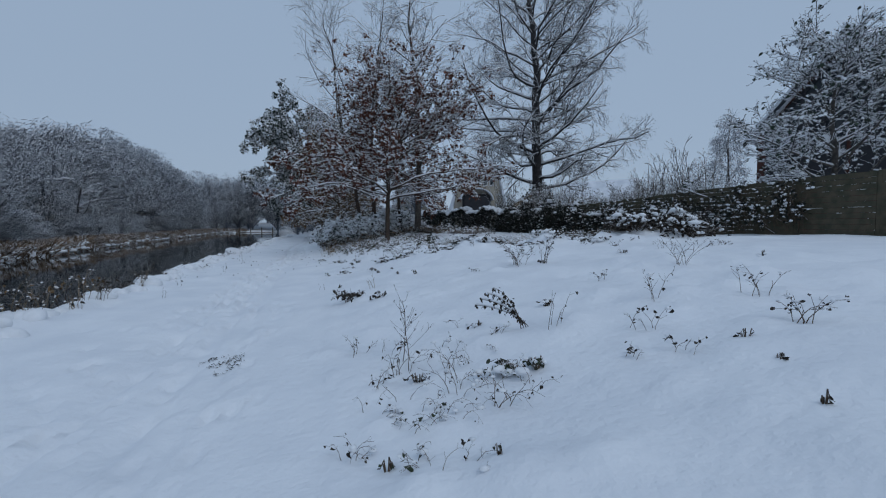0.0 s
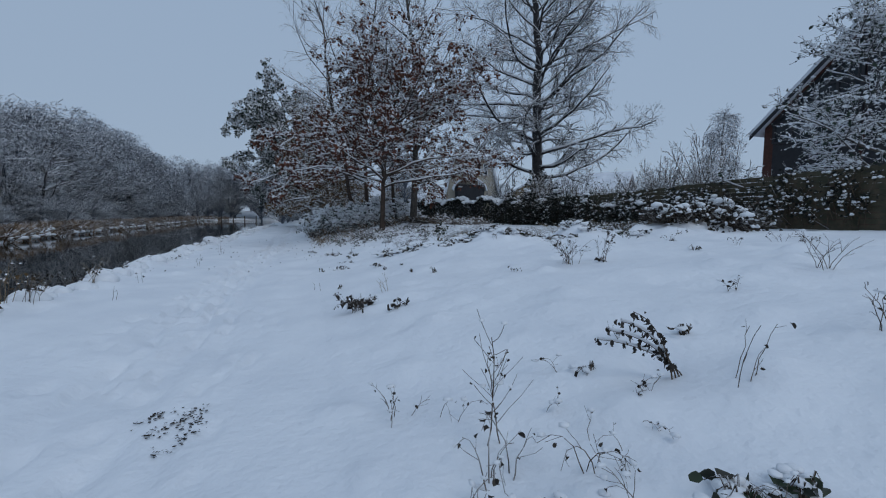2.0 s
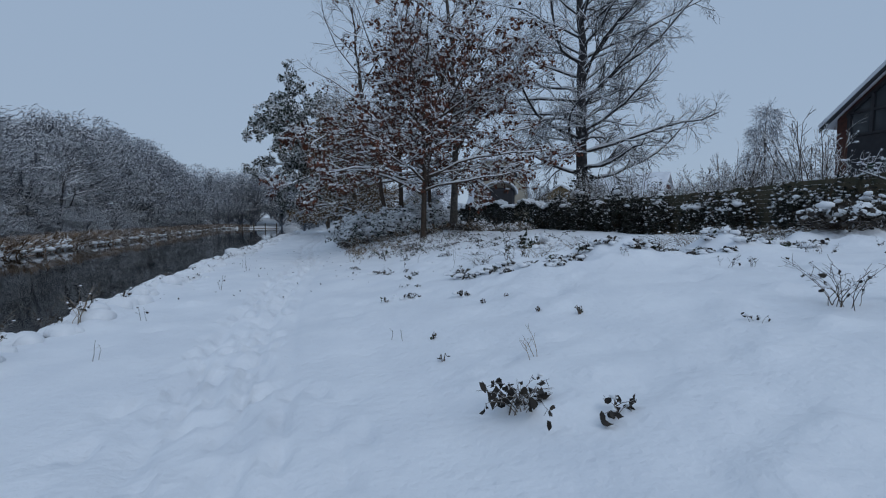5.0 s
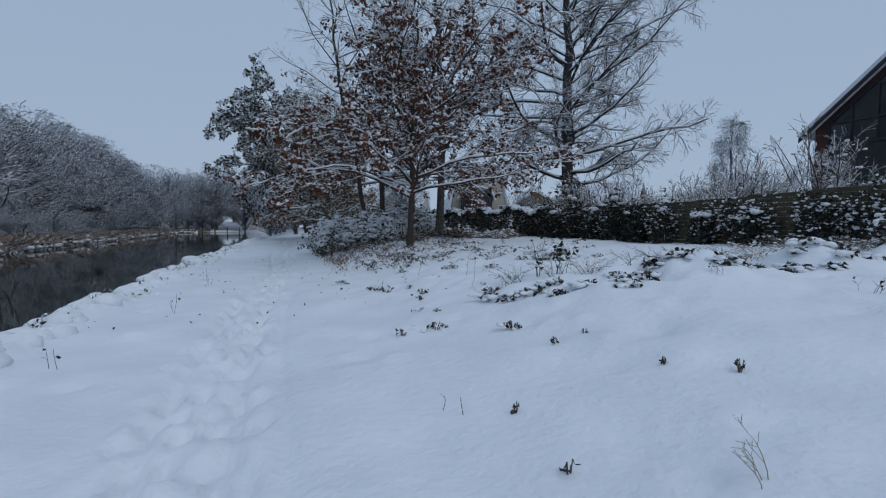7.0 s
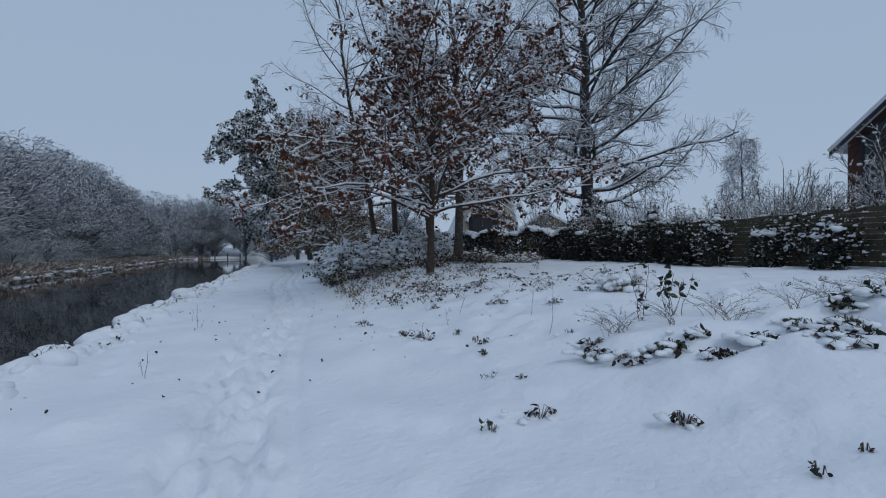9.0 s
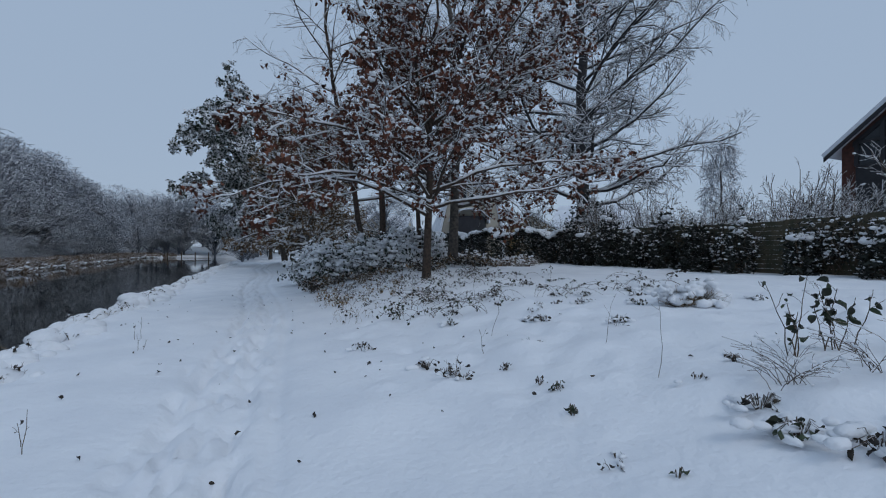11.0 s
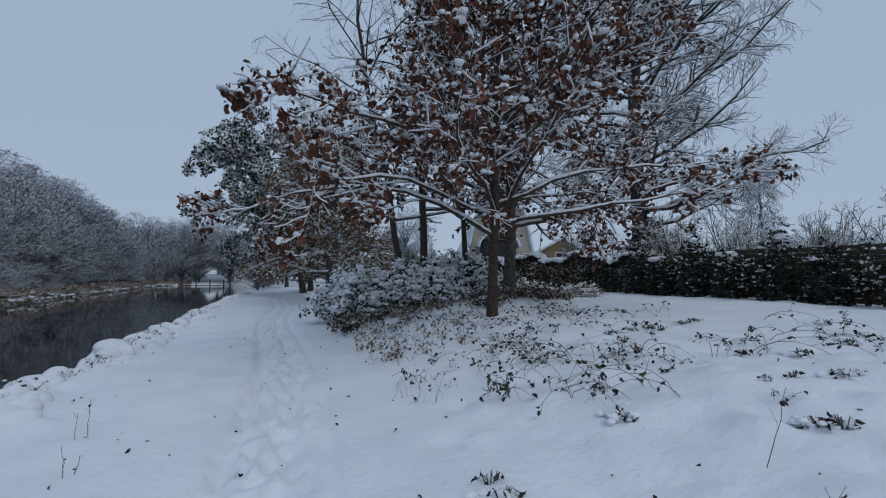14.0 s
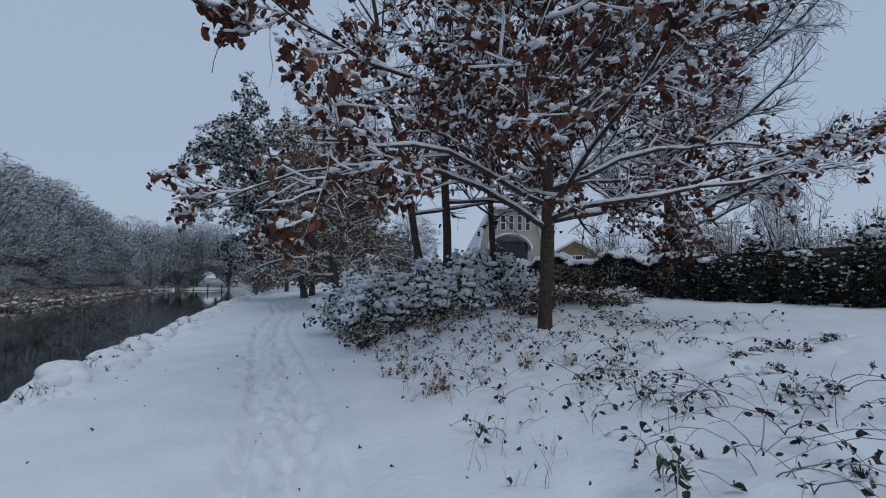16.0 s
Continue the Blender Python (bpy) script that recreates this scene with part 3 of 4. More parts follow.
    copy_thing(stock[rw.randint(2, 4)], pose(x, y, height(x, y) - 0.1, 0, 0, rw.uniform(0, 360)) @ Matrix.Diagonal((s, s, s, 1)))
# grey saplings crowding the near bank beyond the bend, in the palest haze-tinted colour
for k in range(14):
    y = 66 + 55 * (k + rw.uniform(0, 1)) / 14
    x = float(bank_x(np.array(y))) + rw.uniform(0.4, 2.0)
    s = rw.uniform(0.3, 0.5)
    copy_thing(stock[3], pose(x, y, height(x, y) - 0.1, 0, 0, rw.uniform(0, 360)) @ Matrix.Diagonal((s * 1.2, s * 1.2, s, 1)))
# reeds on the far bank
N = 15000
y = rw.uniform(12, 125, N)
x = far_x(y) - 0.05 - np.abs(rw.normal(0, 1.7, N))
z = ground(x, y)
h = rw.uniform(0.25, 0.75, N)
y[:6000], h[:6000] = rw.uniform(12, 125, 6000), rw.uniform(0.15, 0.5, 6000)
x[:6000] = far_x(y[:6000]) + rw.uniform(-0.4, 0.25, 6000)
z = ground(x, y)
tip = np.stack([rw.normal(0, 0.3, N), rw.normal(0, 0.3, N), h], axis=1)
base = np.stack([x, y, z - 0.1], axis=1)
P = np.stack([base, base + tip * 0.6, base + tip + np.stack([rw.normal(0, 0.2, N), rw.normal(0, 0.2, N), 0 * h], axis=1)], axis=1)
v, f = tubes(P, np.tile([0.035, 0.04, 0.02], (N, 1)), 3)
n = 1500
sy = rw.uniform(12, 125, n)
sx = far_x(sy) + rw.uniform(-2.2, 0.25, n)
drift = fbm(0.9 * sy, 0.9 * sx, 77) > -0.05
sx, sy = sx[drift], sy[drift]
sv, sf = lumps(rw, np.stack([sx, sy, np.maximum(ground(sx, sy), -0.55) + 0.1], axis=1), 0.24, 0.5, True)
tagged(solid("snow_drift", sv, sf, SNOW_LUMP), "patches of snow caught among the reeds of the far bank", "snow", "", "stuff")
tagged(solid("reed_bed", v, f, REED), "bed of brown winter reeds on the far bank", "reeds", "", "stuff")


# ---- shrubs ----
def shrub(name, at, size, count, seed, label, leaf_mat, leaf_size, stems=40, caps=160, cap_size=0.14, stem_mat=None, group="", turn=0.0, category="shrub", droop=0.3, stem_r=0.012, mound=0, mound_at=0.45):
    """A mound of leaves over bent stems, with snow lying on it."""
    rng = np.random.RandomState(seed)
    ob = thing(name, (at[0], at[1], height(*at)), label, category, group, turn=turn)
    sx, sy, sz = size

    def dome(n, inner):
        a, c = rng.uniform(0, 2 * np.pi, n), rng.uniform(0, 1, n)
        rr = inner + (1 - inner) * rng.uniform(0, 1, n) ** 0.5
        q = np.stack([np.cos(a) * np.sqrt(1 - c * c) * rr, np.sin(a) * np.sqrt(1 - c * c) * rr, c * rr], axis=1)
        q *= (1 + 0.18 * np.sin(5 * a + seed) + 0.15 * np.sin(9 * c * 3 + 3 * a))[:, None]
        return q * [sx, sy, sz]
    tips = dome(stems, 0.8)
    foot = tips * [0.25, 0.25, 0] + [0, 0, -0.1]
    mid = (tips + foot) / 2 + rng.normal(0, 0.08, tips.shape) + [0, 0, 0.15 * sz]
    v, f = tubes(np.stack([foot, mid, tips], axis=1), np.tile([stem_r, stem_r * 0.8, stem_r * 0.4], (stems, 1)), 4)
    solid("stalk", v, f, stem_mat or STEM, ob, "", "stuff")
    if count:
        v, f = leaves(rng, dome(count, 0.45) * 1.06, leaf_size, droop)
        solid("foliage", v, f, leaf_mat, ob, "", "stuff")
    if mound:
        q = dome(mound, 0.9) * [0.92, 0.92, 0.9]
        v, f = lumps(rng, q[q[:, 2] > mound_at * sz], 0.15 * rng.uniform(0.5, 1.2, (int((q[:, 2] > mound_at * sz).sum()), 1, 1)), 0.55, True)
        solid("snow_mantle", v, f, SNOW_LUMP, ob, "thick rounded mantle of snow", "stuff")
    if caps:
        q = dome(caps, 0.96)
        q = q[q[:, 2] > 0.25 * sz]
        v, f = heaps(rng, q - [0, 0, 0.04], cap_size, 4)
        solid("snow", v, f, SNOW_LUMP, ob, "fresh snow lying on the leaves", "stuff")
    return ob


shrub("laurel_shrub", (0.9, 29.2), (1.5, 1.4, 1.35), 2600, 81, "rounded evergreen shrub bowed under fresh snow", LEAF_GREEN, 0.15, 60, 560, 0.11, mound=170, mound_at=0.22)
shrub("laurel_shrub", (2.6, 28.6), (1.5, 1.2, 1.3), 2400, 82, "dark evergreen shrub laden with snow round slender trunks", LEAF_GREEN, 0.15, 60, 540, 0.11, mound=160, mound_at=0.22)
shrub("laurel_shrub", (4.6, 30.2), (1.9, 1.3, 1.5), 2400, 83, "snow-laden evergreen shrub beneath the oaks", LEAF_GREEN, 0.15, 60, 560, 0.11, mound=170, mound_at=0.22)

# ---- fence ----
fence = thing("fence", (13.3, 12, height(13.3, 12)), "dark mossy fence of horizontal wooden boards, snow at its foot", "fence")
f0, f1, panel = -2.0, 30.0, 2.0
rf = random.Random(4)
k = 0
y = f0
while y < f1 - 0.1:
    g = min(height(13.3, y), height(13.3, y + panel)) - height(13.3, 12)
    lift = 0.5 * (height(13.3, y) + height(13.3, y + panel)) - height(13.3, 12)
    bm = bmesh.new()
    box(bm, (-0.06, y - 12 - 0.05, g - 0.3), (0.06, y - 12 + 0.05, lift + 1.66), 0.008)
    part("post", bm, FENCE_WOOD, fence)
    for b_ in range(11):
        z0 = lift + 0.02 + b_ * 0.148
        bm = bmesh.new()
        o = rf.uniform(-0.006, 0.006)
        box(bm, (-0.015 + o - 0.05, y - 12 + 0.052, z0), (0.012 + o - 0.05, y - 12 + panel - 0.052, z0 + 0.138), 0.004)
        part("board", bm, FENCE_WOOD, fence)
    y += panel


# ---- hedge, bushes along the fence ----
def hedge_run(a, b, h, w, seed, label, caps=1.0):
    """A clipped hedge from a to b: a dark leafy block with snow along its top."""
    rng = np.random.RandomState(seed)
    a, b = np.array(a), np.array(b)
    L = np.linalg.norm(b - a)
    d = (b - a) / L
    s = np.array([d[1], -d[0]])
    ob = thing("hedge", (*a, height(*a)), label, "hedge")
    n = int(L * 1100)
    u, q, z = rng.uniform(0, L, n), rng.uniform(-1, 1, n), rng.uniform(0, 1, n)
    face = rng.uniform(0, 1, n) < 0.7
    q = np.where(face, np.sign(q) * (0.85 + 0.15 * np.abs(q)), q)
    z = np.where(face, z, 0.9 + 0.1 * z)
    bulge = 1 + 0.1 * np.sin(2.1 * u + seed) + 0.06 * np.sin(5.3 * u)
    at = np.stack([d[0] * u + s[0] * q * w * bulge, d[1] * u + s[1] * q * w * bulge, z * h * bulge], axis=1)
    v, f = leaves(rng, at, 0.13, 0.3)
    solid("foliage", v, f, HEDGE, ob, "", "stuff")
    m = int(L * 150)
    u, q = rng.uniform(0, L, m), rng.uniform(-1, 1, m)
    bulge = 1 + 0.1 * np.sin(2.1 * u + seed) + 0.06 * np.sin(5.3 * u)
    at = np.stack([d[0] * u + s[0] * q * w, d[1] * u + s[1] * q * w, h * bulge + 0.04 - 0.08 * np.abs(q)], axis=1)
    v, f = lumps(rng, at, 0.1 * caps * rng.uniform(0.5, 1.4, (m, 1, 1)), 0.6)
    solid("snow", v, f, SNOW_LUMP, ob, "thick snow on the hedge top", "stuff")
    k = int(L / 0.35)
    core = np.stack([d[0] * np.linspace(0, L, k), d[1] * np.linspace(0, L, k), np.full(k, -0.1)], axis=1)
    tipz = core + [0, 0, h * 0.9]
    v, f = tubes(np.stack([core, (core + tipz) / 2 + rng.normal(0, 0.1, core.shape), tipz + rng.normal(0, 0.15, core.shape)], axis=1), np.tile([0.04, 0.03, 0.015], (k, 1)), 4)
    solid("stalk", v, f, STEM, ob, "", "stuff")
    return ob


hedge_run((10.0, 37.5), (13.2, 30.6), 1.75, 0.5, 91, "low dark clipped hedge topped with thick snow", 1.2)
hedge_run((9.0, 44.0), (10.0, 38.0), 1.7, 0.5, 95, "dark hedge below a garden, thick snow on top")
rh = np.random.RandomState(92)
for k, (y, h) in enumerate([(29.6, 2.2), (28.4, 1.7), (26.8, 2.15), (25.5, 1.6), (23.9, 2.0), (22.6, 1.5), (20.9, 1.7), (19.2, 1.5), (17.4, 1.2), (15.4, 1.3), (13.2, 0.9)]):
    shrub("ivy_bush", (12.65 + rh.uniform(-0.1, 0.1), y), (0.45, 0.46 if y > 22 else 0.34, h * rh.uniform(0.75, 1.0)), 1200 if y > 22 else 600, 200 + k, "dark evergreen bush against the fence, patched with snow", HEDGE, 0.13, 30,
          42 if y > 22 else 40, 0.065, group="bushes along the fence", mound=46, mound_at=0.8)
# trailing snow-dusted climbers on the fence
for k in range(16):
    y = 10.5 + 1.15 * k + rh.uniform(-0.5, 0.5)
    rng = np.random.RandomState(300 + k)
    ob = thing("climber", (13.15, y, height(13.15, y)), "leafless climber on the fence holding clumps of snow", "climber", "climbers on the fence")
    n = 26
    foot = np.stack([rng.uniform(-0.05, 0.05, n), rng.uniform(-0.6, 0.6, n), rng.uniform(0, 0.5, n)], axis=1)
    tip = foot + np.stack([rng.uniform(-0.2, 0.0, n), rng.uniform(-0.5, 0.5, n), rng.uniform(0.4, 1.3, n)], axis=1)
    P = np.stack([foot, (foot + tip) / 2 + rng.normal(0, 0.1, foot.shape) - [0.1, 0, 0], tip], axis=1)
    v, f = tubes(P, np.tile([0.012, 0.01, 0.006], (n, 1)), 4)
    solid("stalk", v, f, STEM, ob, "", "stuff")
    q = np.concatenate([P[:, 1], P[:, 2]])
    v, f = leaves(rng, np.repeat(q, 5, axis=0) + rng.normal(0, 0.1, (len(q) * 5, 3)), 0.1)
    solid("foliage", v, f, HEDGE, ob, "", "stuff")
    v, f = heaps(rng, q - [0.06, 0, 0], 0.065, 3, 0.8)
    solid("snow", v, f, SNOW_LUMP, ob, "clumps of snow", "stuff")

# ---- gardens behind the fence: upright leafless bushes ----
thicket = []
for k, (h, sp_) in enumerate([(4.2, 1.6), (3.2, 1.9)]):
    rng = np.random.RandomState(320 + k)
    ob = thing("garden_bush", (17.5, 18.0 + 3 * k, height(17.5, 18.0 + 3 * k)), "upright leafless garden bush with frosted twigs", "bush", "bushes behind the fence")
    n = 20
    foot = np.stack([rng.normal(0, 0.35, n), rng.normal(0, 0.35, n), np.full(n, -0.1)], axis=1)
    out = np.stack([rng.normal(0, sp_ * 0.5, n), rng.normal(0, sp_ * 0.5, n), h * rng.uniform(0.6, 1.05, n)], axis=1)
    t = np.linspace(0, 1, 6)[None, :, None]
    P = foot[:, None] + out[:, None] * t + np.cumsum(rng.normal(0, 0.05, (n, 6, 3)), axis=1) * t
    R = np.tile(np.linspace(0.03, 0.012, 6), (n, 1))
    kp, kr = grow(rng, P, R, 10, 3, 0.8, 38, 0.2, 1.0, 0.06, 0.1, 0.7, 0.5, 0.4)
    sp, sr = grow(rng, kp, kr, 4, 2, 0.4, 40, 0.3, 1.0, 0.03, 0.1, 0.8, 0.6, 0.3)
    v, f = tubes(P, R, 4)
    solid("stalk", v, f, STEM, ob, "", "stuff")
    v, f = joined([tubes(kp, np.maximum(kr, 0.01), 3), tubes(sp, np.maximum(sr, 0.009), 3)])
    solid("twig", v, f, TWIG, ob, "frosted twigs", "stuff")
    v, f = lumps(rng, sp[rng.uniform(0, 1, len(sp)) < 0.1, 1], 0.06, 0.6)
    solid("snow", v, f, SNOW_LUMP, ob, "tufts of snow", "stuff")
    thicket.append(ob)
for k in range(30):
    x, y = rh.uniform(15.5, 29), rh.uniform(20, 38)
    if math.hypot(x - 16.9, y - 33.9) < 1.5:
        continue
    s = rh.uniform(0.6, 0.95)
    copy_thing(thicket[k % 2], pose(x, y, height(x, y), 0, 0, rh.uniform(0, 360)) @ Matrix.Diagonal((s, s, s, 1)))
for k in range(10):
    x, y = rh.uniform(14.4, 15.6), 16 + 1.7 * k
    copy_thing(thicket[1], pose(x, y, height(x, y), 0, 0, rh.uniform(0, 360)) @ Matrix.Diagonal((0.62, 0.62, 0.6, 1)))
shrub("ivy_bush", (16.9, 33.5), (1.2, 1.0, 3.4), 2600, 330, "dark ivy growing round the foot of the bare tree", HEDGE, 0.2, 30, 90, 0.18)
shrub("brown_bush", (15.2, 31.0), (1.9, 1.4, 2.3), 1500, 331, "twiggy brown bush flecked with snow", LEAF_BROWN, 0.1, 220, 160, 0.13, stem_r=0.014)
shrub("brown_bush", (17.5, 27.5), (2.2, 1.6, 2.5), 1200, 332, "twiggy reddish brown bush flecked with snow", LEAF_BROWN, 0.1, 220, 160, 0.13, stem_r=0.014)
shrub("brown_bush", (14.4, 33.8), (1.8, 1.4, 2.0), 900, 333, "grey twiggy bush powdered with snow", HEDGE, 0.1, 240, 120, 0.13, stem_r=0.014)
# low growth under the oaks
for k, (x, y, a_, h) in enumerate([(7.2, 29.6, 1.3, 0.5), (8.9, 29.2, 1.4, 0.45), (6.3, 32.0, 1.6, 0.7), (8.6, 33.0, 1.8, 0.7), (10.4, 30.6, 1.2, 0.45)]):
    shrub("undergrowth", (x, y), (a_, 0.9, h), 260, 340 + k, "low tangle of grey twigs powdered with snow", LEAF_BROWN, 0.08, 260, 60, 0.09, group="undergrowth below the trees", stem_r=0.007)
# bushes bowed under snow on the meadow
shrub("bowed_bush", (9.9, 11.0), (1.3, 0.9, 0.75), 700, 350, "low bush crushed under thick lumps of snow", LEAF_DARK, 0.12, 320, 150, 0.07, mound=60)
shrub("bowed_bush", (8.6, 11.2), (0.8, 0.7, 0.4), 360, 351, "low dark bush under thick snow", LEAF_DARK, 0.12, 200, 80, 0.06, mound=30)
shrub("bowed_bush", (11.6, 12.8), (0.7, 0.9, 0.9), 400, 352, "snow-laden bush near the fence", LEAF_DARK, 0.12, 160, 50, 0.08, mound=50)
shrub("bank_bush", (-6.1, 36.0), (0.8, 1.4, 0.7), 160, 353, "dark leafless bush leaning over the water", LEAF_DARK, 0.1, 160, 40, 0.1, stem_r=0.012)


# ---- houses ----
def wall_poly(name, pts, depth, mat, parent, label=""):
    """A gable wall: an outline in x and z, given a thickness along y."""
    bm = bmesh.new()
    fv = [bm.verts.new((x, 0, z)) for x, z in pts]
    bv = [bm.verts.new((x, depth, z)) for x, z in pts]
    bm.faces.new(fv)
    bm.faces.new(bv[::-1])
    for i in range(len(pts)):
        j = (i + 1) % len(pts)
        bm.faces.new((fv[j], fv[i], bv[i], bv[j]))
    bmesh.ops.recalc_face_normals(bm, faces=bm.faces)
    return part(name, bm, mat, parent, label)


def slab(name, quad, thick, mat, parent, label=""):
    bm = bmesh.new()
    q = [Vector(p) for p in quad]
    nrm = (q[1] - q[0]).cross(q[-1] - q[0]).normalized() * thick
    lo, hi = [bm.verts.new(p) for p in q], [bm.verts.new(p + nrm) for p in q]
    bm.faces.new(lo[::-1])
    bm.faces.new(hi)
    for i in range(len(q)):
        j = (i + 1) % len(q)
        bm.faces.new((lo[i], lo[j], hi[j], hi[i]))
    bmesh.ops.recalc_face_normals(bm, faces=bm.faces)
    return part(name, bm, mat, parent, label)


def window(parent, x, z, w, h, y=-0.02, frame_mat=None, bars=1, rows=1):
    bm = bmesh.new()
    t = 0.07
    for lo, hi in (((x, y - 0.05, z), (x + w, y + 0.05, z + t)), ((x, y - 0.05, z + h - t), (x + w, y + 0.05, z + h)), ((x, y - 0.05, z + t), (x + t, y + 0.05, z + h - t)), ((x + w - t, y - 0.05, z + t), (x + w, y + 0.05, z + h - t))):
        box(bm, lo, hi)
    for b in range(1, bars + 1):
        c = x + w * b / (bars + 1)
        box(bm, (c - 0.03, y - 0.04, z + t), (c + 0.03, y + 0.04, z + h - t))
    for b in range(1, rows + 1):
        c = z + h * b / (rows + 1)
        box(bm, (x + t, y - 0.035, c - 0.03), (x + w - t, y + 0.035, c + 0.03))
    win = part("window", bm, frame_mat or WHITE, parent)
    bm = bmesh.new()
    box(bm, (x + t, y - 0.01, z + t), (x + w - t, y + 0.01, z + h - t))
    part("pane", bm, GLASS, win)
    return win


def gable_house(name, at, turn, half, eave, ridge, depth, wall_mat, label, roof_mat, over=0.35):
    """A plain house: gable wall to the front, two roof slopes; front at y 0, going back along y."""
    h = thing(name, at, label, "house", turn=turn)
    wall_poly("wall", [(-half, -1), (half, -1), (half, eave), (0, ridge), (-half, eave)], depth, wall_mat, h)
    k = (ridge - eave) / half
    for s in (-1, 1):
        e = (s * (half + over), eave - k * over + 0.02)
        q = [(e[0], -over, e[1]), (e[0], depth + over, e[1]), (0, depth + over, ridge + 0.02), (0, -over, ridge + 0.02)]
        slab("roof", q if s > 0 else q[::-1], 0.22, roof_mat, h)
    return h


def barge(h, half, eave, ridge, over, mat, drop=0.0):
    k = (ridge - eave) / half
    for s in (-1, 1):
        bm = bmesh.new()
        pts = [(s * (half + over), eave - k * over - 0.2 - drop), (0, ridge - 0.2 - drop), (0, ridge + 0.04 - drop), (s * (half + over), eave - k * over + 0.04 - drop)]
        a = [bm.verts.new((x, -over - 0.06, z)) for x, z in pts]
        b = [bm.verts.new((x, -over - 0.005, z)) for x, z in pts]
        bm.faces.new(a)
        bm.faces.new(b[::-1])
        for i in range(4):
            j = (i + 1) % 4
            bm.faces.new((a[j], a[i], b[i], b[j]))
        bmesh.ops.recalc_face_normals(bm, faces=bm.faces)
        part("bargeboard", bm, mat, h)


# the cream house with a half-hipped roof
house = thing("house", (19.1, 54.8, 1.2), "cream rendered house with a half-hipped snowy roof", "house", turn=-12)
wall_poly("wall", [(-3.4, -1), (3.4, -1), (3.4, 1.8), (2.25, 7.3), (-2.25, 7.3), (-3.4, 1.8)], 0.4, PLASTER, house)
bm = bmesh.new()
box(bm, (-3.2, 0.41, -1), (3.2, 12, 2.2))
part("side_wall", bm, PLASTER, house)
slab("roof", [(3.6, -0.3, 1.5), (3.6, 12, 1.5), (1.9, 12, 10.0), (0.6, 4.6, 10.0), (2.3, -0.3, 7.4)], 0.2, ROOF_SNOW, house, "snow-covered roof")
slab("roof", [(-2.3, -0.3, 7.4), (0.6, 4.6, 10.0), (1.9, 12, 10.0), (-3.6, 12, 1.5), (-3.6, -0.3, 1.5)], 0.2, ROOF_SNOW, house, "snow-covered roof")
slab("hip", [(-2.4, -0.45, 7.28), (2.4, -0.45, 7.28), (0.6, 4.6, 10.05)], 0.2, ROOF_SNOW, house, "snow-covered half hip")
for k in range(5):
    window(house, -1.95 + 0.82 * k, 5.25, 0.55, 1.5, bars=0)
bm = bmesh.new()
n = 12
for r_, z0 in ((2.0, 0.0), ):
    arc = [(-0.4 + r_ * math.cos(math.pi * i / n), 3.3 + 1.5 * math.sin(math.pi * i / n)) for i in range(n + 1)]
    fr = [bm.verts.new((x, -1.2, z)) for x, z in arc]
    bk = [bm.verts.new((x, -0.01, z)) for x, z in arc]
    fo = [bm.verts.new((x * 1.08, -1.2, z + 0.12)) for x, z in arc]
    bo = [bm.verts.new((x * 1.08, -0.01, z + 0.12)) for x, z in arc]
    for i in range(n):
        bm.faces.new((fr[i], fr[i + 1], bk[i + 1], bk[i]))
        bm.faces.new((fo[i], fo[i + 1], bo[i + 1], bo[i]))
        bm.faces.new((fr[i], fr[i + 1], fo[i + 1], fo[i]))
bmesh.ops.recalc_face_normals(bm, faces=bm.faces)
part("porch_roof", bm, ROOF_SNOW, house, "arched porch roof under snow")
bm = bmesh.new()
box(bm, (-2.2, -0.9, -1), (1.4, -0.02, 4.1), 0.3)
part("bay", bm, DARK_PAINT, house, "dark glazed bay below the arch")
bm = bmesh.new()
box(bm, (1.0, 6.2, 9), (1.8, 7.0, 11.0), 0.03)
part("chimney", bm, BRICK_RED, house, "brick chimney")
window(house, 2.3, 1.9, 1.5, 0.9)

# the brick house with big dark gable windows
gab = gable_house("brick_house", (33.9, 22.3, 1.2), -90, 5.0, 5.6, 9.9, 11, BRICK_RED, "brown brick house with large dark-framed gable glazing", ROOF_SNOW, 0.5)
barge(gab, 5.0, 5.6, 9.9, 0.5, DARK_PAINT, 0.02)
SILL, POSTS = 4.6, (0.12, 1.2, 2.3, 3.35, 4.35)
for s in (-1, 1):
    def slope(c):
        return 9.2 - 0.83 * (c - 0.12)
    pane = wall_poly("gable_window", [(s * 0.12, SILL), (s * 4.35, SILL), (s * 4.35, slope(4.35)), (s * 0.12, slope(0.12))], 0.06, GLASS, gab, "dark sloping gable glazing")
    pane.location.y = -0.06
    bm = bmesh.new()
    for c in POSTS:
        box(bm, (s * c - 0.07, -0.1, SILL), (s * c + 0.07, 0.02, slope(c)))
    for z in (SILL, 5.75, 7.3):
        reach = min(4.35, 0.12 + (9.2 - z) / 0.83)
        box(bm, (min(s * 0.2, s * reach), -0.09, z - 0.06), (max(s * 0.2, s * reach), 0.02, z + 0.06))
    rim = part("window_frame", bm, DARK_PAINT, pane)
    head = wall_poly("window_head", [(s * 0.12, slope(0.12)), (s * 4.5, slope(4.5)), (s * 4.5, slope(4.5) + 0.22), (s * 0.12, slope(0.12) + 0.22)], 0.12, DARK_PAINT, gab)
    head.location.y = -0.13
    bm = bmesh.new()
    box(bm, (min(s * 0.12, s * 4.4), -0.08, 2.2), (max(s * 0.12, s * 4.4), -0.003, SILL - 0.07), 0.01)
    part("dark_panel", bm, DARK_PAINT, gab, "black cladding below the glazing")
gab.scale = (1.32, 1.32, 1.32)
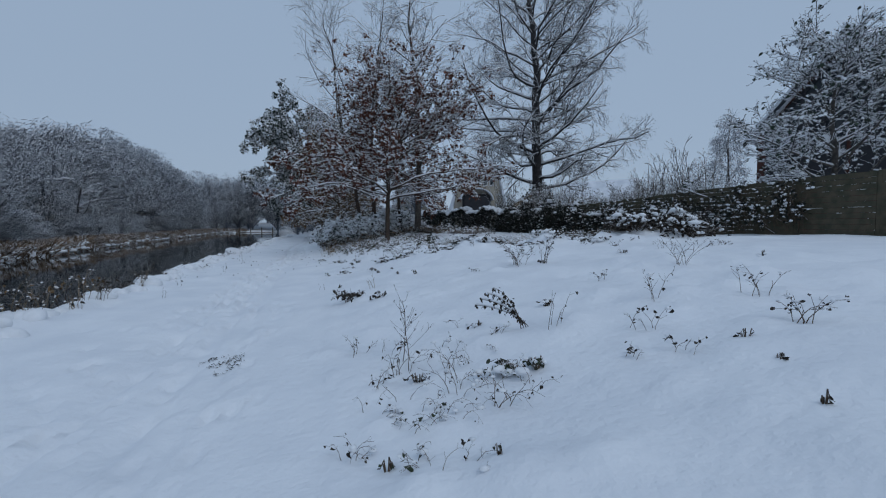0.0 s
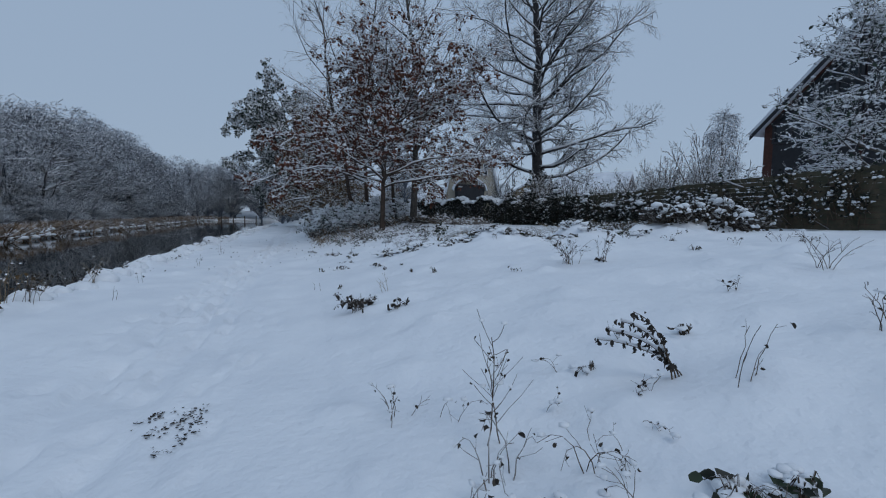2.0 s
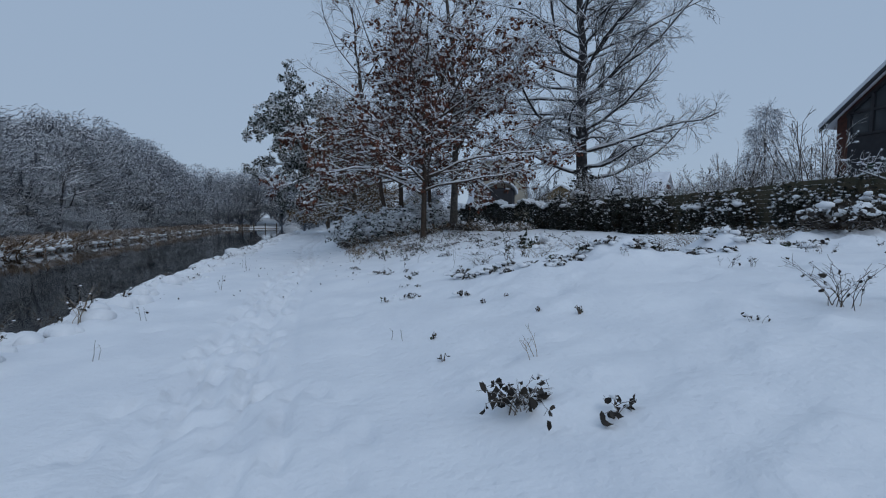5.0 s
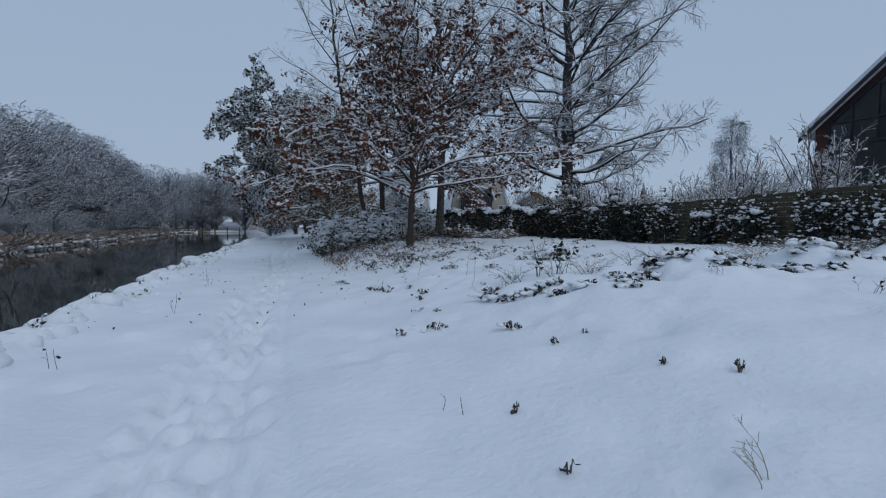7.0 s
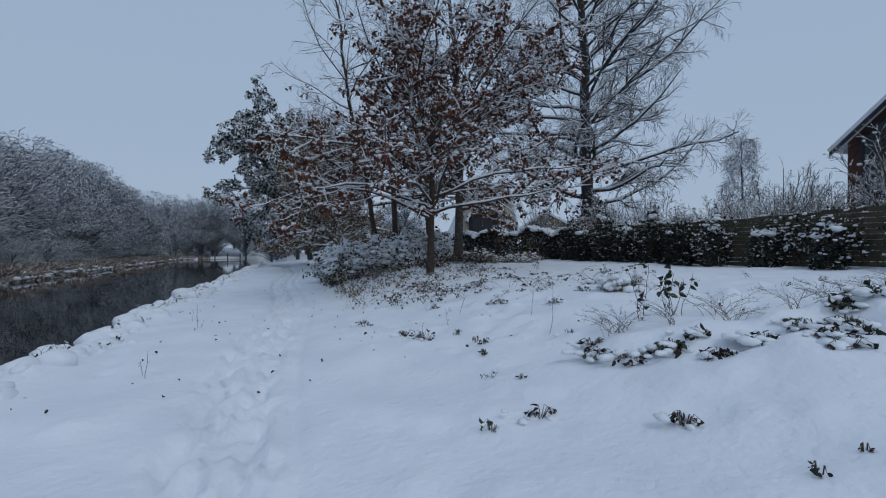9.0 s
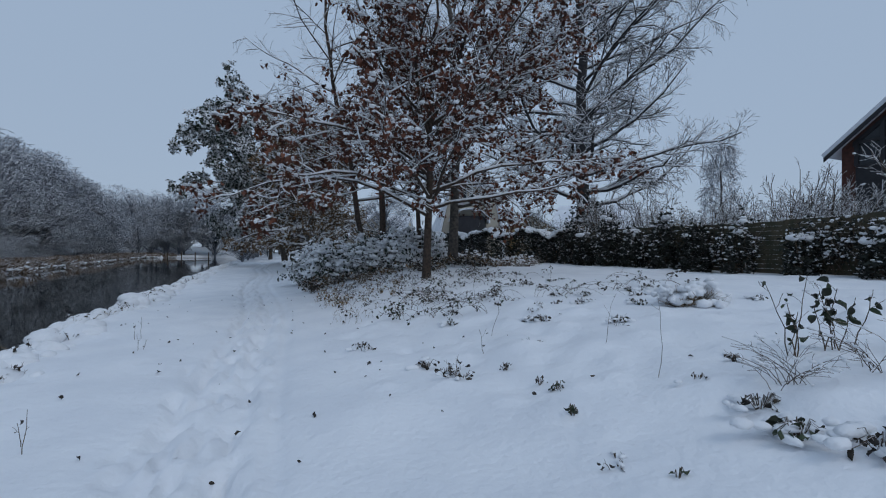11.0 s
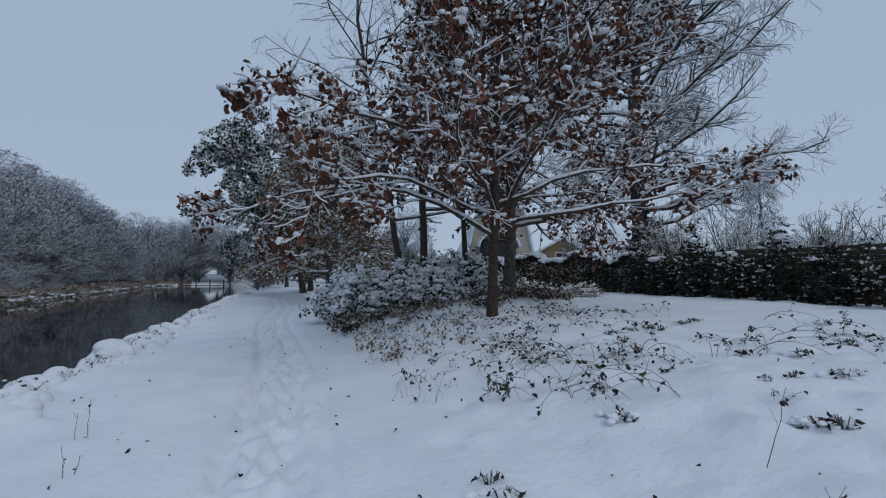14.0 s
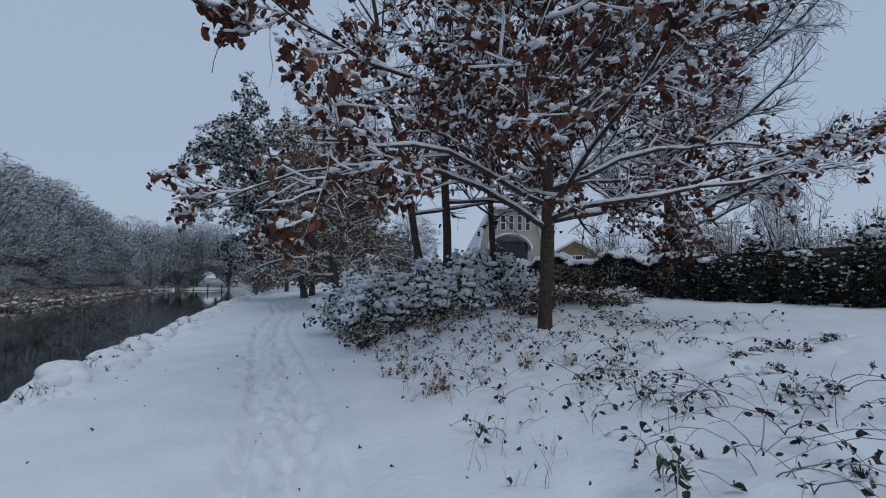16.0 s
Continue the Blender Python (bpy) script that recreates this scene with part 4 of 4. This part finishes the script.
# further houses glimpsed between the trees
h2 = gable_house("brick_house", (44.2, 57.0, 1.2), 38, 5.0, 3.2, 6.8, 10, BRICK_RED, "distant red brick house with a snowy roof", ROOF_SNOW)
barge(h2, 5.0, 3.2, 6.8, 0.35, WHITE)
window(h2, -1, 3.4, 2, 1.2)
h3 = gable_house("annex", (28.0, 57.0, 1.0), -30, 3.0, 3.2, 4.9, 8, YELLOW, "low annex clad in yellow boards under a snowy roof", ROOF_SNOW)
window(h3, -0.8, 2.2, 1.6, 1.2)
h4 = gable_house("cottage", (14.2, 78.0, 0.6), -15, 4.0, 3.0, 6.6, 9, PLASTER, "pale cottage with a steep snow-covered roof", ROOF_SNOW)
window(h4, -2.4, 1.6, 1.3, 1.3)
window(h4, 1.0, 1.6, 1.3, 1.3)
h5 = gable_house("cottage", (21.0, 84.0, 0.8), 60, 4.0, 3.0, 6.6, 12, PLASTER, "pale cottage with a snow-covered roof", ROOF_SNOW)
window(h5, -1, 2.0, 1.3, 1.3)
tower = thing("apartment_building", (124, 56, 0), "tall grey apartment building far off", "building", turn=-40)
bm = bmesh.new()
box(bm, (-4, 0, -1), (4, 10, 24), 0.1)
part("wall", bm, CONCRETE, tower)
for r_ in range(6):
    for c in range(3):
        window(tower, -3.6 + 2.5 * c, 3 + 3.3 * r_, 1.9, 1.6)

# the jetty at the far end of the river
jet = thing("jetty", (-16, 112, -0.7), "small dark wooden jetty at the far end of the river", "jetty")
bm = bmesh.new()
box(bm, (-4, -0.6, 0.2), (4, 0.6, 0.32), 0.02)
part("deck", bm, STEM, jet, "dark deck")
for c in (-3.6, -1.2, 1.2, 3.6):
    bm = bmesh.new()
    bmesh.ops.create_cone(bm, cap_ends=True, segments=8, radius1=0.12, radius2=0.1, depth=2.4, matrix=Matrix.Translation((c, 0, 0.2)))
    part("pile", bm, STEM, jet)
bm = bmesh.new()
box(bm, (-1.2, 0.45, 0.95), (1.2, 0.55, 1.03), 0.02)
part("rail", bm, STEM, jet)


# ---- meadow plants ----
def curve_stems(rng, n, h, spread_, arch, k=6, foot=0.05):
    """n stems that rise and bow over: points (n, k, 3)."""
    a = rng.uniform(0, 2 * np.pi, n)
    d = np.stack([np.cos(a), np.sin(a)], axis=1)
    L = h * rng.uniform(0.6, 1.15, n)
    t = np.linspace(0, 1, k)
    out = spread_ * L[:, None] * t[None] ** 1.4
    up = L[:, None] * (t[None] - arch * t[None] ** 2.6)
    p = np.empty((n, k, 3))
    base = rng.normal(0, foot, (n, 2))
    p[..., :2] = base[:, None] + d[:, None] * out[..., None] + np.cumsum(rng.normal(0, 0.012, (n, k, 2)), axis=1) * h * 2
    p[..., 2] = up - 0.03
    return p


def weed(name, at, h, seed, label, stems=5, spread_=0.5, arch=0.5, side=4, leaf=0, leaf_mat=None, leaf_size=0.06, r=0.004, snow=0, group="", mat=None, side_len=0.3, droop=0.6, lift=0.3):
    rng = np.random.RandomState(seed)
    ob = thing(name, (at[0], at[1], height(*at)), label, "plant", group)
    P = curve_stems(rng, stems, h, spread_, arch)
    R = np.tile(np.linspace(r, r * 0.5, 6), (stems, 1))
    pieces = [tubes(P, R, 4)]
    tips = P[:, 2:].reshape(-1, 3)
    if side:
        kp, kr = grow(rng, P, R, side, 4, h * side_len, 45, lift, 1.0, 0.02, 0.15, 0.8, 0.5, 0.4)
        pieces.append(tubes(kp, np.maximum(kr, r * 0.45), 3))
        tips = np.concatenate([tips, kp[:, 1:].reshape(-1, 3)])
    v, f = joined(pieces)
    solid("stalk", v, f, mat or STEM, ob, "", "stuff")
    if leaf:
        q = tips[rng.randint(0, len(tips), leaf)] + rng.normal(0, 0.012, (leaf, 3))
        v, f = leaves(rng, q, leaf_size, droop)
        solid("foliage", v, f, leaf_mat or LEAF_DARK, ob, "", "stuff")
    if snow:
        q = tips[rng.randint(0, len(tips), snow)]
        v, f = lumps(rng, q + [0, 0, 0.01], 0.02, 0.5)
        solid("snow", v, f, SNOW_LUMP, ob, "bits of snow caught on the plant", "stuff")
    return ob


def leaf_clump(at, size, seed, label, n=26, mat=None, leaf_size=0.09, caps=8, name="leaf_clump"):
    """Dark leaves poking out from under a cap of snow."""
    rng = np.random.RandomState(seed)
    ob = thing(name, (at[0], at[1], height(*at)), label, "plant")
    a = rng.uniform(0, 2 * np.pi, n)
    q = np.stack([np.cos(a) * size * rng.uniform(0.3, 1, n), np.sin(a) * size * 0.7 * rng.uniform(0.3, 1, n), rng.uniform(0.005, 0.06, n)], axis=1)
    v, f = leaves(rng, q, leaf_size, 0.25)
    solid("foliage", v, f, mat or LEAF_DARK, ob, "", "stuff")
    P = np.stack([q * [0.2, 0.2, 0] - [0, 0, 0.03], q * [0.6, 0.6, 1] + [0, 0, 0.03], q], axis=1)
    v, f = tubes(P, np.tile([0.005, 0.004, 0.003], (n, 1)), 3)
    solid("stalk", v, f, STEM, ob, "", "stuff")
    if caps:
        m = caps * 3
        q = np.stack([rng.normal(0, size * 0.65, m), rng.normal(0.04, size * 0.5, m), rng.uniform(-0.01, 0.05, m)], axis=1)
        v, f = lumps(rng, q, size * 0.27, 0.5, True)
        solid("snow", v, f, SNOW_LUMP, ob, "cap of snow on the leaves", "stuff")
    return ob


# tall herbs with hanging frostbitten leaves
weed("withered_herb", (0.36, 7.6), 0.42, 401, "withered herb with dark drooping leaves in snow", 14, 0.8, 0.5, 3, 70, LEAF_DARK, 0.066, 0.004, 10, droop=1.6)
weed("withered_herb", (0.75, 7.15), 0.25, 402, "small withered herb with dark hanging leaves", 4, 0.5, 0.5, 2, 26, LEAF_DARK, 0.06, 0.004, 3, droop=1.6)
fern = thing("fern", (1.86, 4.05, height(1.86, 4.05)), "bowed fern fronds crusted with snow", "plant")
rq = np.random.RandomState(403)
t = np.linspace(0, 1, 10)
for k in range(4):
    lean, rise = 0.3 + 0.07 * k, 0.46 - 0.07 * k
    stem = np.stack([-lean * t ** 1.5 + 0.03 * k, 0.05 * k * t, rise * (1.25 * t - 0.32 * t ** 3) - 0.03], axis=1)
    v, f = tubes(stem[None], np.linspace(0.005, 0.002, 10)[None], 5)
    frond = solid("frond", v, f, STEM, fern)
    q = np.repeat(stem[2:], 4, axis=0) + rq.normal(0, 0.01, (32, 3))
    v, f = leaves(rq, q, 0.034, 1.5)
    solid("leaflet", v, f, LEAF_DARK, frond, "", "stuff")
    v, f = snow_ridge(stem[None, 3:], np.full((1, 7), 0.008), extra=0.008)
    if len(v):
        solid("snow", v, f, SNOW_LUMP, frond, "snow along the frond", "stuff")
weed("dry_stalk", (0.68, 4.0), 0.6, 404, "tall dry stalk with thin forked side shoots", 2, 0.15, 0.05, 9, 14, LEAF_DARK, 0.026, 0.004, 6, side_len=0.45)
weed("dry_stalk", (0.62, 3.75), 0.5, 405, "dry arching weed with curled leaves", 6, 0.7, 0.6, 3, 16, LEAF_DARK, 0.034, 0.0035, 6)
weed("dry_stalk", (0.98, 3.55), 0.45, 406, "thin bowed stalk curling over the snow", 4, 0.5, 0.75, 2, 6, LEAF_DARK, 0.026, 0.003, 3)
weed("dry_stalk", (1.1, 2.7), 0.45, 407, "thin bowed twigs rising from the snow", 5, 0.7, 0.6, 2, 10, LEAF_DARK, 0.026, 0.0035, 2)
weed("dry_stalk", (0.9, 3.1), 0.34, 420, "dry forked weed in the snow", 4, 0.6, 0.4, 5, 8, LEAF_DARK, 0.026, 0.003, 6)
weed("dry_stalk", (0.35, 3.5), 0.3, 421, "small dry forked weed in the snow", 5, 0.6, 0.4, 3, 8, LEAF_DARK, 0.026, 0.003, 3)
weed("dry_stalk", (0.3, 4.6), 0.25, 422, "small dry weed in the snow", 5, 0.6, 0.4, 3, 8, LEAF_DARK, 0.026, 0.003, 3)
weed("dry_stalk", (2.6, 3.2), 0.3, 408, "small dark seed heads on bent stalks", 5, 0.4, 0.3, 2, 16, LEAF_DARK, 0.034, 0.003, 4)
weed("dry_stalk", (3.37, 2.45), 0.36, 409, "dark bent weed with clotted seed heads", 6, 0.6, 0.4, 3, 26, LEAF_DARK, 0.034, 0.004, 8)
weed("dry_stalk", (2.06, 3.75), 0.36, 410, "lone upright dry stem beside bent ones", 4, 0.25, 0.1, 1, 4, LEAF_DARK, 0.03, 0.003, 0)
weed("dry_stalk", (3.2, 3.75), 0.36, 411, "forked dark weed standing in snow", 4, 0.35, 0.2, 3, 12, LEAF_DARK, 0.034, 0.0035, 3)
weed("dry_stalk", (3.9, 3.3), 0.36, 423, "forked dark weed with seed heads", 5, 0.4, 0.2, 3, 12, LEAF_DARK, 0.034, 0.0035, 5)
weed("twig_tuft", (4.8, 5.2), 0.5, 412, "spray of bare forked twigs above snow", 8, 0.7, 0.2, 4, 0, None, 0.05, 0.004, 10)
weed("twig_tuft", (3.5, 7.8), 0.5, 413, "tuft of fine snowy twigs", 14, 0.7, 0.2, 4, 14, LEAF_DARK, 0.05, 0.004, 22)
weed("twig_tuft", (4.0, 7.7), 0.5, 414, "upright branched weed with dark seed heads", 5, 0.2, 0.05, 7, 24, LEAF_DARK, 0.04, 0.004, 8)
weed("dry_stalk", (1.1, 4.9), 0.13, 415, "dark bent stem poking from the snow", 3, 0.3, 0.1, 1, 3, LEAF_DARK, 0.026, 0.002, 0)
weed("grass_tuft", (0.8, 8.35), 0.35, 416, "pale bent grass stem", 3, 0.35, 0.3, 6, 0, None, 0.05, 0.003, 4, mat=STRAW)
weed("bowed_frond", (6.5, 18.4), 0.65, 417, "dark bowed frond above smooth snow", 1, 0.9, 0.5, 12, 24, LEAF_DARK, 0.06, 0.006, 6, side_len=0.22)
weed("tall_weed", (3.1, 13.5), 0.62, 418, "upright stems with wilting yellow-green leaves", 7, 0.2, 0.02, 2, 40, LEAF_BRAMBLE, 0.085, 0.006, 6, droop=0.8, lift=0.6)
weed("tall_weed", (2.75, 13.6), 0.6, 419, "thin stems with wilted green leaves on top", 4, 0.2, 0.02, 2, 20, LEAF_BRAMBLE, 0.075, 0.006, 4, droop=0.8, lift=0.6)
weed("sapling", (6.3, 18.9), 0.4, 424, "tiny dark conifer seedling in snow", 1, 0.05, 0.0, 12, 40, LEAF_GREEN, 0.05, 0.006, 2, side_len=0.3)
for k, (x, y, h) in enumerate([(1.7, 14.1, 0.75), (1.42, 16.7, 0.7), (1.94, 15.0, 0.6), (1.06, 16.0, 0.5), (2.25, 19.0, 0.75), (0.4, 15.4, 0.3), (-0.1, 10.0, 0.22), (-3.6, 12.5, 0.25), (-3.4, 10.4, 0.25), (-3.2, 15.5, 0.35), (-3.5, 20.0, 0.4), (-3.2, 19.0, 0.3)]):
    weed("lone_stem", (x, y), h, 430 + k, "single thin dry stem standing in snow", 1 if x > 0 else 2, 0.12, 0.05, 1, 2 if k % 2 else 0, LEAF_DARK, 0.04, 0.0035, 0, "lone stems")
# dark leaves that poke through
for k, (x, y, s, n) in enumerate([(1.33, 3.15, 0.16, 26), (1.55, 3.08, 0.1, 10), (2.35, 1.6, 0.04, 5), (0.3, 2.35, 0.05, 6), (0.85, 2.1, 0.05, 6), (2.9, 2.5, 0.1, 8), (2.7, 2.1, 0.06, 5)]):
    leaf_clump((x, y), s, 450 + k, "patch of dark flattened leaves showing through snow", n, LEAF_BRAMBLE if k < 2 or k in (3, 4) else LEAF_DARK, 0.055 if k < 2 else 0.035, 4 if k < 2 else 0)
for k, (x, y, s, n) in enumerate([(0.26, 9.7, 0.05, 5), (0.16, 8.9, 0.05, 6), (1.49, 9.6, 0.05, 5), (1.78, 9.2, 0.08, 6), (1.14, 11.45, 0.15, 12), (0.44, 12.2, 0.16, 12), (0.03, 12.2, 0.1, 7), (1.2, 10.65, 0.09, 6), (1.5, 10.62, 0.06, 4), (0.7, 13.0, 0.06, 4),
                                  (0.39, 15.7, 0.14, 9), (-0.2, 17.5, 0.12, 8), (-0.2, 17.3, 0.15, 9), (0.28, 16.1, 0.2, 12), (0.43, 15.4, 0.18, 16), (0.96, 14.5, 0.1, 8), (0.96, 14.75, 0.07, 5), (0.9, 15.3, 0.09, 7), (0.75, 14.0, 0.1, 7), (1.7, 13.2, 0.2, 26), (3.4, 20.2, 0.16, 14), (4.2, 20.9, 0.18, 16), (3.0, 19.4, 0.14, 10), (2.6, 18.6, 0.12, 8)]):
    leaf_clump((x, y), s, 470 + k, "few dark leaves sticking out of the snow", n, LEAF_DARK if k % 3 else LEAF_BRAMBLE, 0.035 if s < 0.1 else 0.055, 2 if s > 0.12 else 0)
# the overgrown ridge: snow cushions over dark leaves, with fine twigs behind
rr = np.random.RandomState(480)
for k in range(38):
    x = 1.4 + 6.2 * (k + rr.uniform(0, 1)) / 38
    y = 13.0 - 1.1 * min(1, (x - 1.4) / 1.3) - 0.12 * (x - 1.4) + rr.normal(0, 0.22)
    leaf_clump((x, y - 0.1), rr.uniform(0.12, 0.26), 500 + k, "snow cushion over dark bramble leaves", 24, LEAF_DARK if k % 3 else LEAF_BRAMBLE, 0.07, 6, "bramble_cushion")
for k in range(36):
    x = 2.0 + 7.0 * rr.uniform(0, 1)
    weed("twig_tuft", (x, 12.7 - 0.1 * x + rr.uniform(-0.3, 0.9)), 0.42, 530 + k, "tuft of fine snow-dusted twigs on the ridge", 9, 1.1, 0.35, 4, 0, None, 0.05, 0.0035, 20, "twig tufts on the ridge", mat=STRAW if k % 2 else STEM)
shrub("grass_mound", (4.6, 16.1), (0.5, 0.4, 0.3), 0, 560, "mound of pale flattened grass under snow", STRAW, 0.1, 160, 60, 0.13, STRAW, stem_r=0.005, category="grass")
# brambles below the oak
for k in range(72):
    x, y = rr.uniform(0.2, 5.2), rr.uniform(18.6, 25.6)
    if y < 21 and x > 3.2 and k % 2:
        x -= 2
    if math.hypot(x - 3.2, y - 24.4) < 0.5:
        continue
    weed("bramble", (x, y), rr.uniform(0.4, 0.75), 600 + k, "arching bramble canes with dark green leaves in snow", 3, 1.2, 0.9, 2, 14, LEAF_BRAMBLE if k % 3 == 0 else LEAF_DARK, 0.058, 0.005, 4, "brambles below the oak", droop=0.5)
weed("bramble", (0.8, 19.2), 0.6, 690, "bramble cane arching with large green leaves", 5, 0.9, 0.7, 3, 26, LEAF_BRAMBLE, 0.075, 0.007, 5, "brambles below the oak")
# dry grass at the foot of the shrubs
for k in range(46):
    x, y = rr.uniform(-0.3, 2.2), rr.uniform(22.0, 27.6)
    weed("grass_tuft", (x, y), 0.3, 700 + k, "tuft of dry grass at the path's edge", 12, 0.5, 0.3, 0, 8, LEAF_BROWN, 0.07, 0.003, 3, "grass tufts by the path", mat=STRAW)
for k in range(46):
    x, y = rr.uniform(-0.2, 6.5), rr.uniform(25.4, 28.2)
    if math.hypot(x - 5.6, y - 28) < 0.4 or math.hypot(x - 3.2, y - 24.4) < 0.4:
        continue
    weed("bramble", (x, y), rr.uniform(0.4, 0.8), 740 + k, "tangled brambles at the foot of the trees", 7, 0.8, 0.6, 4, 50, LEAF_DARK if k % 2 else LEAF_BROWN, 0.09, 0.005, 14, "brambles below the oak")
# the brink of the bank
for k in range(60):
    y = 6.5 + 32 * (k + rr.uniform(0, 1)) / 60
    x = float(bank_x(np.array(y))) + rr.uniform(0.0, 0.4)
    near_reed = 7 < y < 13
    weed("bank_grass", (x, y), rr.uniform(0.25, 0.75) if near_reed else rr.uniform(0.12, 0.3), 800 + k, "dry grass stems on the snowy brink", 9 if near_reed else 5, 0.45, 0.2, 2, 12 if near_reed else 4, LEAF_DARK, 0.06, 0.004,
         3, "grass on the brink", mat=STRAW if k % 2 else STEM)
n = 900
y = rr.uniform(4, 62, n)
x = bank_x(y) + np.abs(rr.normal(0, 0.28, n)) - 0.22
z = ground(x, y)
v, f = lumps(rr, np.stack([x, y, np.maximum(z, -0.35) - 0.02], axis=1), 0.18, 0.65, True)
tagged(solid("snow_lump", v, f, SNOW_LUMP), "lumpy snow hanging over tussocks on the brink", "snow", "", "stuff")
# withered leaves blown over the path
n = 150
y = rr.uniform(14, 27, n)
x = rr.uniform(-4.2, 4.5, n)
v, f = leaves(rr, np.stack([x, y, ground(x, y) + trodden(x, y) + 0.015], axis=1), 0.045, 0.0)
tagged(solid("fallen_leaf", v, f, LEAF_DARK), "withered leaves scattered over the snow", "leaves", "", "stuff")
for k, (x, y) in enumerate([(0.5, 2.3), (0.75, 2.1), (0.4, 2.9), (0.15, 2.6), (0.65, 2.75)]):
    weed("dry_stalk", (x, y), 0.2, 900 + k, "low tangle of thin dry stalks in snow", 7, 0.8, 0.6, 3, 8, LEAF_DARK if k % 2 else LEAF_BRAMBLE, 0.035, 0.0022, 4)
# scattered small growth over the meadow
rs = np.random.RandomState(950)
for k in range(64):
    x, y = rs.uniform(0.3, 8.5), rs.uniform(2.2, 18)
    if y < 2.2 + 0.4 * x and x > 3.5 or x < 2.4 and 5 < y < 13:
        continue
    if k % 3:
        weed("dry_stalk", (x, y), rs.uniform(0.12, 0.32), 960 + k, "small dry weed standing in the snow", 4, 0.5, 0.35, 3, 8, LEAF_DARK, 0.035, 0.0028, 3, "small weeds of the meadow")
    else:
        leaf_clump((x, y), 0.1, 960 + k, "few withered leaves in a hollow of the snow", 9, LEAF_DARK, 0.045, 2)
for k in range(34):
    x, y = rs.uniform(-0.2, 2.2), rs.uniform(19.5, 24)
    weed("grass_tuft", (x, y), rs.uniform(0.2, 0.42), 1040 + k, "few thin blades of dry grass in the snow", 4, 0.35, 0.15, 0, 2, LEAF_DARK, 0.05, 0.002, 0, "grass tufts by the path", mat=STRAW)
# a scuffed patch where dark litter shows through the snow
n = 190
spot = np.stack([rs.normal(-1.16, 0.19, 9), rs.normal(5.2, 0.22, 9)], axis=1)[rs.randint(0, 9, n)] + rs.normal(0, 0.045, (n, 2))
v, f = leaves(rs, np.zeros((n, 3)), 0.028, 0.0)
v = v * [1, 1, 0.15] + np.repeat(np.column_stack([spot, ground(spot[:, 0], spot[:, 1]) + trodden(spot[:, 0], spot[:, 1]) + 0.012]), len(v) // n, axis=0)
tagged(solid("leaf_litter", v, f, LEAF_DARK), "dark litter trodden through the snow of the path", "litter", "", "stuff")
# snow cushions overhanging the brink
n = 520
y = rs.uniform(4, 60, n)
x = bank_x(y) + np.clip(rs.normal(0.05, 0.24, n), -0.2, 0.6)
v, f = lumps(rs, np.stack([x, y, np.maximum(ground(x, y), -0.2) - 0.02], axis=1), 0.14, 0.8, True)
tagged(solid("snow_cushion", v, f, SNOW_LUMP), "rounded snow cushions overhanging the brink", "snow", "", "stuff")
for k in range(6):
    y = 7.9 + 0.45 * k
    x = float(bank_x(np.array(y))) + rs.uniform(-0.1, 0.3)
    weed("reed_tuft", (x, y), rs.uniform(0.7, 1.15), 1120 + k, "tall dry reeds on the brink with tufts of snow", 5, 0.35, 0.25, 2, 8, LEAF_BROWN, 0.07, 0.005, 5, "reeds on the near brink", mat=STRAW if k % 2 else STEM)
# bramble runners and leaf-topped hummocks on the slope before the oak
for k in range(24):
    x, y = rs.uniform(0.9, 6.8), rs.uniform(15.6, 21.5)
    leaf_clump((x, y), rs.uniform(0.1, 0.2), 1140 + k, "snow hummock over dark bramble leaves", 12, LEAF_DARK if k % 3 else LEAF_BRAMBLE, 0.06, 4, "bramble_cushion")
for k in range(22):
    x, y = rs.uniform(2.0, 8.0), rs.uniform(17.5, 24.0)
    if math.hypot(x - 3.2, y - 24.4) < 0.6:
        continue
    weed("bramble", (x, y), rs.uniform(0.45, 0.8), 1170 + k, "long bramble runner with dark green leaves in snow", 2, 1.5, 0.95, 2, 11, LEAF_BRAMBLE if k % 2 else LEAF_DARK, 0.06, 0.005, 2, "brambles below the oak", droop=0.5)
# thin arched stalks tangled on the near slope
for k in range(18):
    x, y = rs.uniform(0.1, 1.4), rs.uniform(2.3, 4.6)
    weed("dry_stalk", (x, y), rs.uniform(0.2, 0.42), 1200 + k, "thin dry stalk arching over the snow", 2, 0.6, 0.72, 2, 4, LEAF_DARK, 0.02, 0.0022, 2, "arched stalks of the slope")
